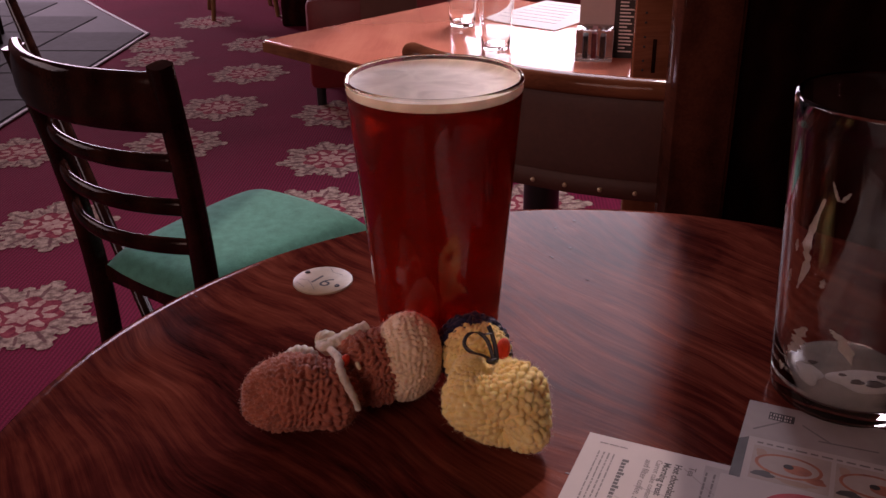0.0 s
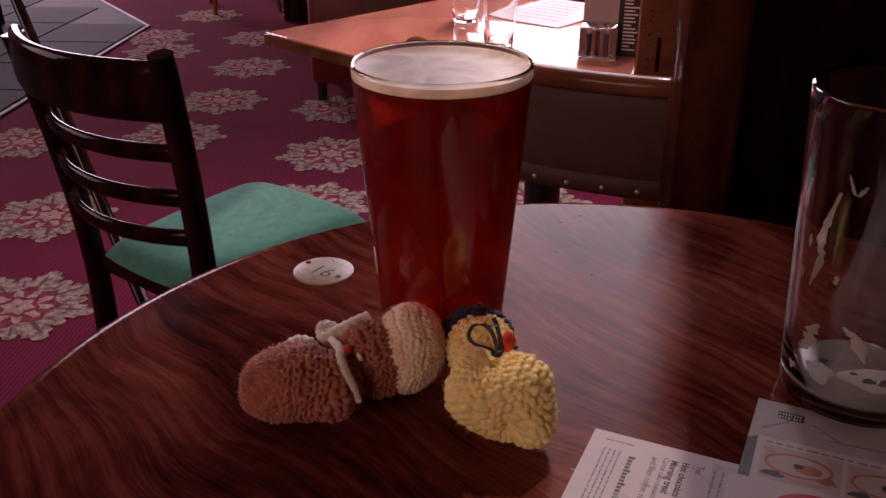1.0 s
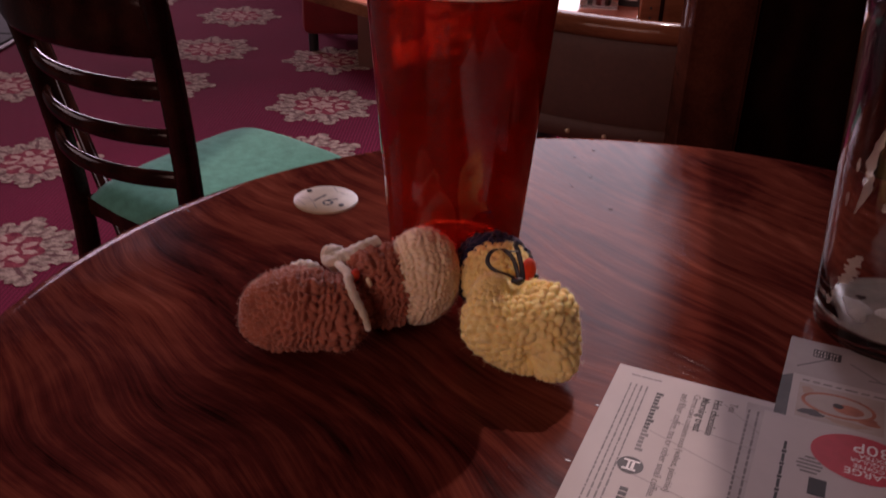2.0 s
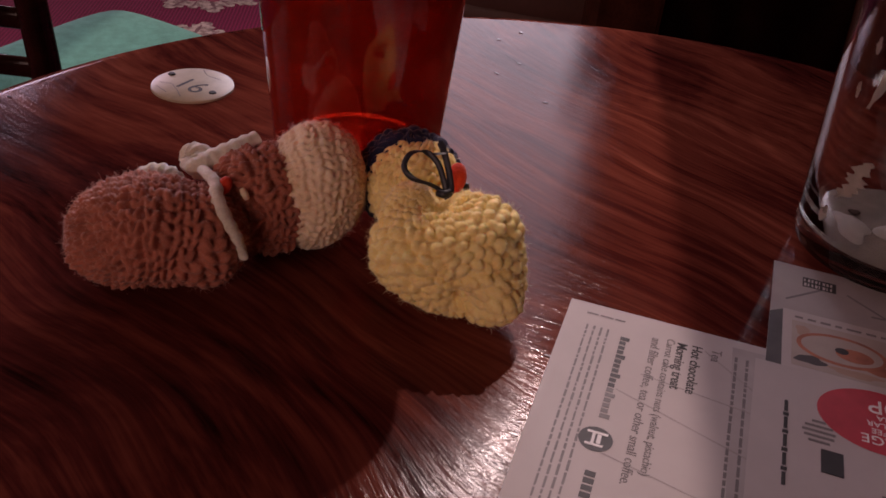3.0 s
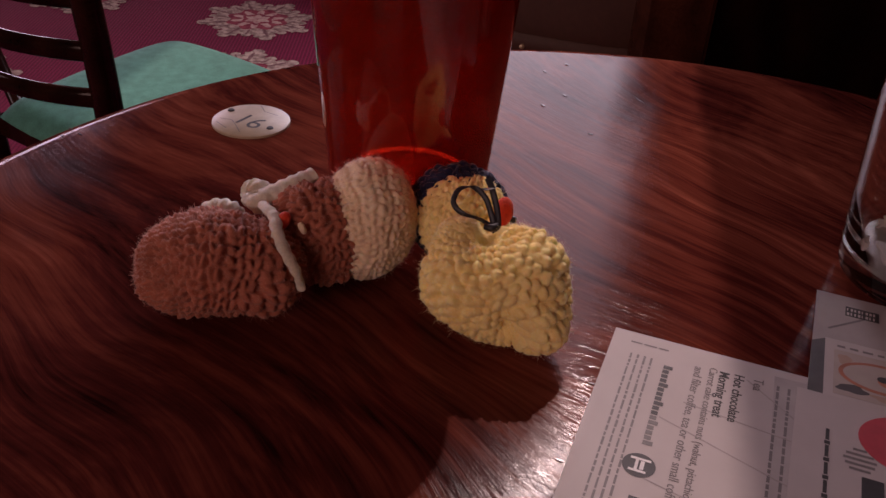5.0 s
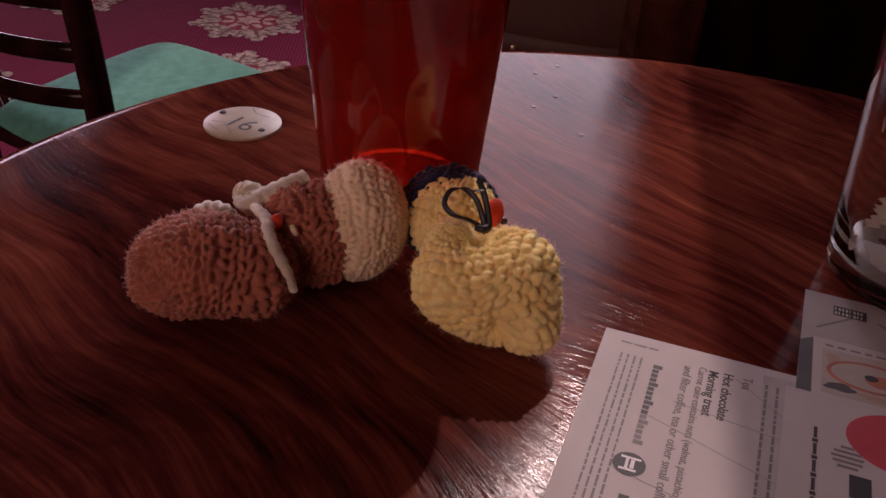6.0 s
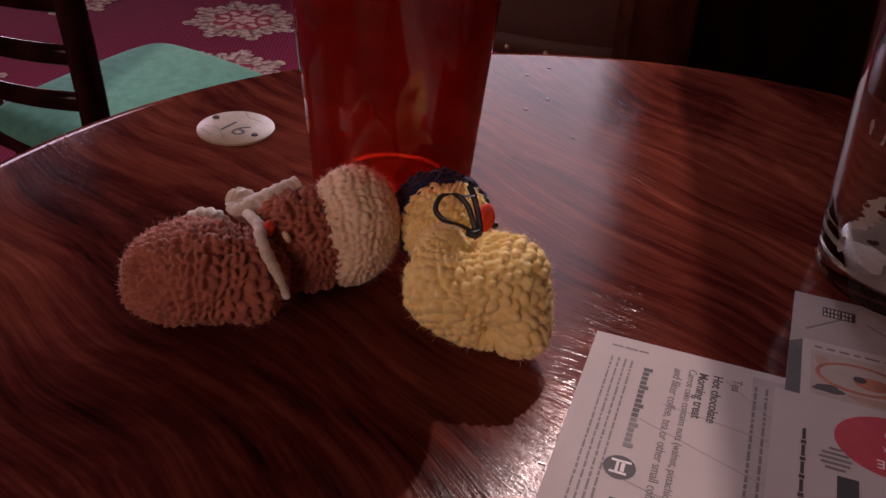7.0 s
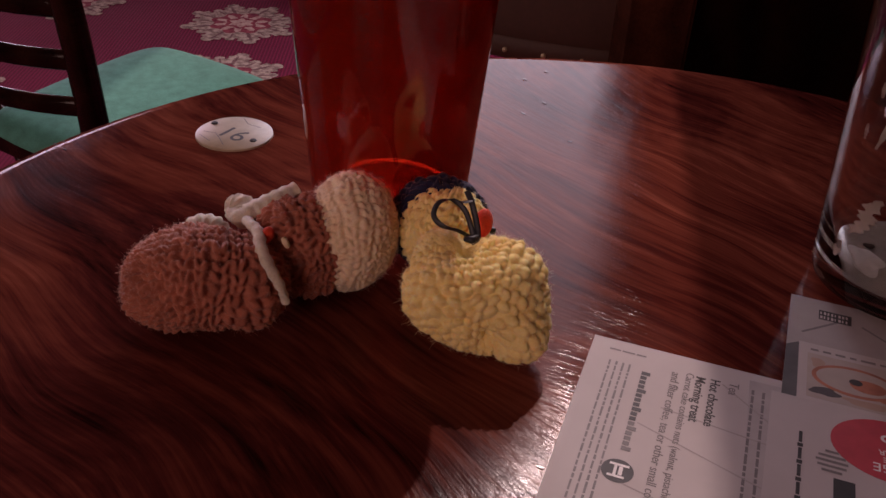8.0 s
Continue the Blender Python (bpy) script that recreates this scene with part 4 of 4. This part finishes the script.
for ox in (0.003, 0.0385):
    part("picture", boxed(ox, ox + 0.0335, -0.031, -0.006, 0.00034, 0.00037), PALEP, lp, smooth=False)
    for k, (cx, cy, rx, ry) in enumerate(((0.006, -0.0265, 0.005, 0.0022), (0.020, -0.0280, 0.008, 0.0018), (0.0035, -0.0110, 0.0022, 0.0030), (0.028, -0.0235, 0.004, 0.0026))):
        part("shadow_print", pool(wavy(ox + cx, cy, rx, ry, 30 + k, 0.14, 24), 0.00038, 0.00001), DARKP if k == 0 else PLATE if k < 3 else FOOD, lp, smooth=False)
    for rx, ry, mt, zz, sh in ((0.0145, 0.0082, FOOD, 0.00040, 0), (0.0130, 0.0068, PALEP, 0.00044, 0), (0.0060, 0.0034, FOOD, 0.00048, 0.004), (0.0022, 0.0017, INK, 0.00052, 0.000)):
        part("dish_print", slab([(ox + 0.016 + sh + rx * math.cos(a * math.pi / 18), -0.0175 - sh * 0.3 + ry * math.sin(a * math.pi / 18)) for a in range(36)], zz, zz + 0.00003), mt, lp, smooth=False)
x = 0.004
while x < 0.07:
    ln = rnd.uniform(0.002, 0.005)
    bar(lp, x, -0.0042, ln, 0.0011)
    x += ln + 0.0015

lc = sheet("coffee_menu_card", pose(0.1035, 0.3465, T + 0.0014, 0, 0, -21.0), 0.105, 0.148, "white coffee menu card with red round offer badge")
part("badge", slab([(0.0186 * math.cos(a * math.pi / 20), 0.0142 * math.sin(a * math.pi / 20)) for a in range(40)], 0.00034, 0.0004), RED_INK, lc, "red round badge", smooth=False, at=pose(0.0375, -0.0155, 0))
for text, x, y, s in (("30P", 0.0475, -0.0120, 0.0090), ("EXTRA", 0.0460, -0.0150, 0.0032), ("REGULAR", 0.0470, -0.0182, 0.0032), ("COFFEE", 0.0455, -0.0214, 0.0032), ("LARGE", 0.0475, -0.0262, 0.0054)):
    lettering(text, s, WHITE_INK, lc, pose(x, y + s * 0.7, 0.00044, 0, 0, 180), "lettering", 1.0)
for k, w in enumerate((0.0040, 0.0080, 0.0095, 0.0085, 0.0060)):
    bar(lc, 0.0195 - w / 2, -0.0235 - k * 0.0022, w, 0.0010)
part("cup_print", boxed(0.0200, 0.0262, -0.0440, -0.0345, 0.00034, 0.0004, bevel=0.0001, seg=1), INK, lc, smooth=False)
y = -0.0170
for k in range(9):
    ln = 0.0052 if k % 2 == 0 else 0.0016
    wd = 0.0011 if k % 2 == 0 else 0.0017
    bar(lc, 0.0100 - wd / 2, y - ln, wd, ln, INK, "divider_print")
    y -= ln + 0.0005
for k, w in enumerate((0.012, 0.010, 0.014)):
    bar(lc, 0.036, -0.048 - k * 0.004, w, 0.0014)

# ---- ladder-back chair with a green seat ----


def ladder_chair(at, label, group=""):
    """Local x to the sitter's left seen from behind turned right, y forwards from the back, z up; the back posts stand near y = 0."""
    c = thing("ladder_back_chair", at, label, "chair", group)

    def post_line(sx):
        return spline([(sx * 0.138, -0.012, 0.0), (sx * 0.143, -0.002, 0.22), (sx * 0.150, 0.0, 0.42), (sx * 0.165, -0.018, 0.61), (sx * 0.181, -0.050, 0.815 if sx > 0 else 0.793)], 22)

    for sx in (-1, 1):
        part("back_post", sweep(post_line(sx), lambda k: oval(0.017 - 0.002 * k, 0.019 - 0.003 * k, 14, 3.2), up=Vector((0, 1, 0.15))), DARK_WOOD, c)
        part("front_leg", sweep([(sx * 0.142, 0.345, 0.0), (sx * 0.142, 0.345, 0.2), (sx * 0.145, 0.34, 0.415)], lambda k: oval(0.014 + 0.005 * k, 0.014 + 0.005 * k, 12, 3), up=Vector((0, 1, 0))), DARK_WOOD, c)
        part("side_stretcher", sweep([(sx * 0.14, 0.05, 0.16), (sx * 0.142, 0.34, 0.16)], lambda k: oval(0.008, 0.011, 10)), DARK_WOOD, c)
    part("crest_rail", sweep(arc((-0.190, -0.040, 0.762), (0.182, -0.040, 0.762), 0.055, 22), lambda k: oval(0.013, 0.042, 18, 3.0)), DARK_WOOD, c, "curved dark-stained crest rail")
    for z, hw in ((0.668, 0.169), (0.598, 0.164), (0.532, 0.158)):
        yy = -(z - 0.42) * 0.09
        part("back_slat", sweep(arc((-hw, yy, z), (hw, yy, z), 0.05, 18), lambda k: oval(0.008, 0.0135, 14)), DARK_WOOD, c)
    part("seat_rail", slab([(-0.134, 0.004), (0.134, 0.004), (0.156, 0.36), (-0.156, 0.36)], 0.380, 0.420, 0.006), DARK_WOOD, c)
    bm = bmesh.new()
    nx, ny = 22, 22
    top, low = [], []
    for j in range(ny + 1):
        rt, rl = [], []
        for i in range(nx + 1):
            u, v = 2 * i / nx - 1, 2 * j / ny - 1
            half = 0.122 + 0.040 * (v + 1) / 2
            x = u * half * (1 - 0.05 * v * v)
            y = 0.186 + v * 0.196 * (1 - 0.05 * u * u)
            e = (1 - abs(u) ** 6) * (1 - abs(v) ** 6)
            rt.append(bm.verts.new((x, y, 0.421 + 0.032 * e ** 0.45 + 0.004 * (1 - u * u) * (1 - v * v))))
            rl.append(bm.verts.new((x, y, 0.4205)))
        top.append(rt), low.append(rl)
    for j in range(ny):
        for i in range(nx):
            bm.faces.new((top[j][i], top[j][i + 1], top[j + 1][i + 1], top[j + 1][i]))
            bm.faces.new((low[j][i], low[j + 1][i], low[j + 1][i + 1], low[j][i + 1]))
    bmesh.ops.remove_doubles(bm, verts=bm.verts, dist=1e-4)
    bmesh.ops.recalc_face_normals(bm, faces=bm.faces)
    part("seat_cushion", bm, FELT, c, "green felt-like seat pad")
    return c


chair = ladder_chair(pose(-0.561, 1.320, 0, 0, 0, -33.9), "dark-stained wooden ladder-back chair with green cloth seat", "ladder-back chairs")
tagged(copy_thing(chair, pose(-2.75, 4.95, 0, 0, 0, 115)), "dark wooden ladder-back chair standing on the slate floor")

# far stool with pale legs
stool = thing("wooden_stool", pose(-1.58, 5.70, 0, 0, 0, 20), "wooden stool with pale legs and dark seat", "stool")
for sx in (-1, 1):
    for sy in (-1, 1):
        part("leg", sweep([(sx * 0.19, sy * 0.19, 0), (sx * 0.15, sy * 0.15, 0.44)], lambda k: oval(0.013 + 0.005 * k, 0.013 + 0.005 * k, 12), up=Vector((0, 1, 0))), PALE_WOOD, stool)
part("seat", slab([(0.19 * math.cos(a * math.pi / 16), 0.19 * math.sin(a * math.pi / 16)) for a in range(32)], 0.44, 0.49, 0.01), DARK_WOOD, stool)

# ---- booth: red table, what stands on it, chairs ----
RT = 0.66
red = thing("red_booth_table", pose(-0.516, 2.017, 0, 0, 0, -40.8), "orange-red varnished rectangular booth table with brown edge", "table")
part("tabletop", boxed(0, 0.86, 0, 0.72, RT - 0.028, RT, bevel=0.004), [RED_WOOD], red)
part("edge_band", boxed(-0.003, 0.863, -0.003, 0.723, RT - 0.027, RT - 0.004, bevel=0.002), RAIL_WOOD, red, "brown edge band")
part("column", lathe([(0, RT - 0.03), (0.12, RT - 0.03), (0.12, RT - 0.05), (0.04, RT - 0.07), (0.04, 0.06), (0.07, 0.05), (0.22, 0.02), (0.22, 0), (0, 0)], 40, 0.50, 0.36), BLACK_METAL, red)


def small_glass(at, r0, r1, h, label):
    g = thing("drinking_glass", at, label, "glass", "glasses on the booth table")
    part("glass", lathe(pint_profile(r0, r1, h, 0.002, 0.010), 64), GLASS, g)
    return g


small_glass(pose(-0.008, 1.935, RT + 0.0003), 0.030, 0.041, 0.150, "empty tall clear drinking glass on the booth table")
small_glass(pose(-0.086, 2.165, RT + 0.0003), 0.029, 0.040, 0.148, "empty clear drinking glass on the booth table")

menu = thing("black_menu_card", pose(0.247, 1.850, RT, 0, 0, -12), "black menu card with white print, standing upright", "menu card")
part("card", boxed(-0.024, 0.020, 0, 0.003, 0, 0.24), BLACK_CARD, menu, smooth=False)
z = 0.20
rnd = random.Random(3)
while z > 0.01:
    if 0.135 < z < 0.15:
        part("text_bar", boxed(-0.014, 0.016, -0.0006, -0.0001, z, z + 0.006), WHITE_INK, menu, smooth=False)
        z -= 0.016
        continue
    w = rnd.uniform(0.012, 0.030)
    part("text_bar", boxed(-0.014, -0.014 + w, -0.0006, -0.0001, z, z + 0.0028), WHITE_INK, menu, smooth=False)
    z -= 0.0068 if z < 0.12 else 0.010
for cx, cz in ((-0.004, 0.168), (0.004, 0.160), (0.000, 0.152)):
    part("picture_print", boxed(cx - 0.005, cx + 0.005, -0.0007, -0.0001, cz - 0.004, cz + 0.004, bevel=0.0002, seg=1), WHITE_INK, menu, smooth=False)

card = thing("pale_menu_card", pose(0.215, 2.02, RT, 0, 0, -8), "pale pinkish folded card standing on the booth table", "menu card")
part("card", boxed(-0.045, 0.035, 0, 0.003, 0, 0.22), PAPER, card, smooth=False)

holder = thing("glass_condiment_holder", pose(0.187, 1.845, RT + 0.0003, 0, 0, -8), "square clear glass holder with dark sachets inside", "condiment holder")
gb = bmesh.new()
box(gb, -0.036, 0.036, -0.03, 0.03, 0, 0.062, bevel=0.003)
part("glass_block", gb, glassy("holder_glass", (0.75, 0.72, 0.72), 0.02), holder)
for k, x in enumerate((-0.022, -0.006, 0.010)):
    part("sachet", boxed(x, x + 0.010, -0.018, 0.018, 0.006, 0.048 + 0.006 * (k % 2), bevel=0.002), [BLACK_CARD, RED_LEATHER, LEATHER][k], holder)


def flat_menu(at, w, h, label):
    e = thing("paper_menu", at, label, "menu", "papers on the booth table")
    part("page", boxed(-w / 2, w / 2, -h / 2, h / 2, 0, 0.0012), PAPER, e, smooth=False)
    for k in range(7):
        part("text_bar", boxed(-w * 0.4, -w * 0.4 + w * (0.5 + 0.04 * k), h * 0.36 - k * h * 0.11, h * 0.36 - k * h * 0.11 + 0.004, 0.0013, 0.0016), GREY_INK, e, smooth=False)
    return e


flat_menu(pose(0.12, 2.28, RT + 0.0004, 0, 0, -35), 0.21, 0.29, "white paper menu lying flat on the booth table")

# tub chair back in front of the booth table
tub = thing("studded_chair", pose(0, 0, 0), "dark leather pub chair with wooden top rail and brass studs", "chair")
TL = [(-0.140, 1.485), (-0.100, 1.430), (-0.030, 1.372), (0.035, 1.330), (0.120, 1.290), (0.216, 1.262), (0.290, 1.262), (0.350, 1.290)]
rail_pts = spline([(x, y, 0.760) for x, y in TL], 40)
part("top_rail", sweep(rail_pts, lambda k: oval(0.017, 0.0145, 16, 2.4)), RAIL_WOOD, tub, "polished brown wooden top rail")
back_pts = spline([(x + 0.004, y + 0.006, 0.682) for x, y in TL], 40)
part("back_panel", sweep(back_pts, lambda k: oval(0.013, 0.068, 18, 4)), LEATHER, tub, "dark brown leather back panel")
part("stud_strip", sweep(spline([(x + 0.002, y + 0.001, 0.612) for x, y in TL], 40), lambda k: oval(0.011, 0.016, 12, 3)), LEATHER, tub)
srow = spline([(x - 0.003, y - 0.009, 0.610) for x, y in TL], 200)
walked, last = 0.0, srow[0]
for p in srow[1:]:
    walked += (p - last).length
    last = p
    if walked > 0.050:
        walked = 0.0
        bm = lathe([(0, 0.003), (0.0022, 0.0024), (0.0036, 0.0008), (0.0038, 0), (0, 0)], 12)
        part("stud", bm, BRASS, tub, at=Matrix.Translation(p) @ pose(0, 0, 0, 90, 0, 0) @ pose(0, 0, 0, 0, 25 if p.x < 0 else 8, 0))
for x, y in ((-0.118, 1.470), (0.335, 1.300)):
    part("back_leg", sweep([(x, y + 0.01, 0), (x, y + 0.012, 0.60)], lambda k: oval(0.016, 0.016, 10, 3), up=Vector((0, 1, 0))), DARK_WOOD, tub)
for x, y in ((0.03, 1.51), (0.34, 1.42)):
    part("front_leg", sweep([(x, y, 0), (x, y, 0.40)], lambda k: oval(0.016, 0.016, 10, 3), up=Vector((0, 1, 0))), DARK_WOOD, tub)
part("seat", slab([(-0.10, 1.48), (0.03, 1.36), (0.16, 1.31), (0.33, 1.32), (0.36, 1.44), (0.02, 1.54)], 0.40, 0.455, 0.012), LEATHER, tub)

# red chair beyond the table
redchair = thing("red_upholstered_chair", pose(-0.60, 3.93, 0, 0, 0, 6), "dark red upholstered chair with black iron legs", "chair")
part("seat", boxed(-0.2, 0.22, -0.2, 0.2, 0.07, 0.44, bevel=0.03), RED_LEATHER, redchair)
part("backrest", boxed(-0.2, 0.22, 0.15, 0.2, 0.441, 0.9, bevel=0.02), RED_LEATHER, redchair)
for sx in (-0.16, 0.18):
    for sy in (-0.16, 0.16):
        part("leg", sweep([(sx, sy, 0), (sx, sy, 0.09)], lambda k: oval(0.02, 0.02, 10), up=Vector((0, 1, 0))), BLACK_METAL, redchair)

# bench against the wall beyond
bench = thing("booth_bench", pose(-1.25, 5.3, 0), "dark wood and red leather booth bench", "bench")
part("end_panel", boxed(0, 0.22, 0, 0.55, 0, 1.15, bevel=0.012), DARK_WOOD, bench)
part("seat", boxed(0.222, 0.95, 0.0, 0.5, 0, 0.45, bevel=0.02), RED_LEATHER, bench)
part("backrest", boxed(0.222, 0.95, 0.42, 0.55, 0.451, 1.1, bevel=0.02), RED_LEATHER, bench)

# lower panelling of the booth wall
dado = tagged(obj("dado_panel", boxed(-0.29, 2.59, 3.26, 3.298, 0, 0.735, bevel=0.006), RED_LEATHER), "dark red panelling below the booth window", "panelling", kind="structure")

# timber screen to the side of the booth
screen = thing("timber_screen", pose(0, 0, 0), "dark timber partition with a brown square post", "partition", kind="structure")
# above its foot, out of view, the post is narrowed to place its shadow's edge
part("post", boxed(0.227, 0.279, 1.08, 1.14, 0, HIGH - 0.002, bevel=0.004), POST_WOOD, screen, "brown square timber post")
part("plinth", boxed(0.206, 0.2740, 1.074, 1.146, 0, 1.02, bevel=0.004), POST_WOOD, screen, "wider brown foot of the post")
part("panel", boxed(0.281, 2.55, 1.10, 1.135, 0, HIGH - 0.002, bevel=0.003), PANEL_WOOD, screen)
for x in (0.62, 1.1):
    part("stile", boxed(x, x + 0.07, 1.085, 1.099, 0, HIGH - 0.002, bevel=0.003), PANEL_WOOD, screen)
upright = thing("drilled_upright", pose(0.238, 1.66, 0), "reddish-brown upright board with a row of drilled holes", "post", kind="structure")
part("board", boxed(0, 0.095, 0, 0.03, 0, 0.95, bevel=0.002), RAIL_WOOD, upright)
for k in range(7):
    z = 0.66 + 0.021 * k + (0.004 if k % 2 else 0)
    part("hole", lathe([(0, 0.001), (0.0022, 0.0008), (0.0022, 0), (0, 0)], 10), BLACK_CARD, upright, at=pose(0.017, -0.0002, z, 90))
part("slot", boxed(0.032, 0.039, -0.001, 0.001, 0.68, 0.74), DARK_WOOD, upright, smooth=False)

# chips in the varnish of the round table, their glints put into a pale colour
rnd = random.Random(12)
for x, y in ((0.052, 0.582), (0.044, 0.615), (0.039, 0.567), (0.060, 0.535), (0.058, 0.628), (-0.188, 0.510), (-0.189, 0.502), (-0.182, 0.505), (-0.185, 0.513), (0.030, 0.322), (0.036, 0.345), (0.022, 0.310)):
    bm = slab([(rnd.uniform(0.7, 1.0) * 0.0015 * math.cos(a * math.pi / 5), rnd.uniform(0.6, 1.0) * 0.0005 * math.sin(a * math.pi / 5)) for a in range(10)], 0.0, 0.0003)
    part("chip", bm, CHIP_GLINT, table, "small raised chip in the varnish, coloured pale as a glint", at=pose(x - 0.066, y - 0.351, T, 0, 0, -35 + rnd.uniform(-20, 20)))

# slanting dark pole behind the ladder-back chair
pole = thing("leaning_pole", pose(0, 0, 0), "slender dark wooden pole leaning beside the chair", "pole")
d0, d1 = Vector((-1.219, 2.30, 0.695)), Vector((-0.892, 1.85, 0.416))
low = d1 + (d1 - d0) * (0.416 / 0.279)
part("shaft", sweep([low, d1, d0, d0 + (d0 - d1) * 0.55], lambda k: oval(0.013, 0.013, 12), up=Vector((0, 1, 0.3))), DARK_WOOD, pole)
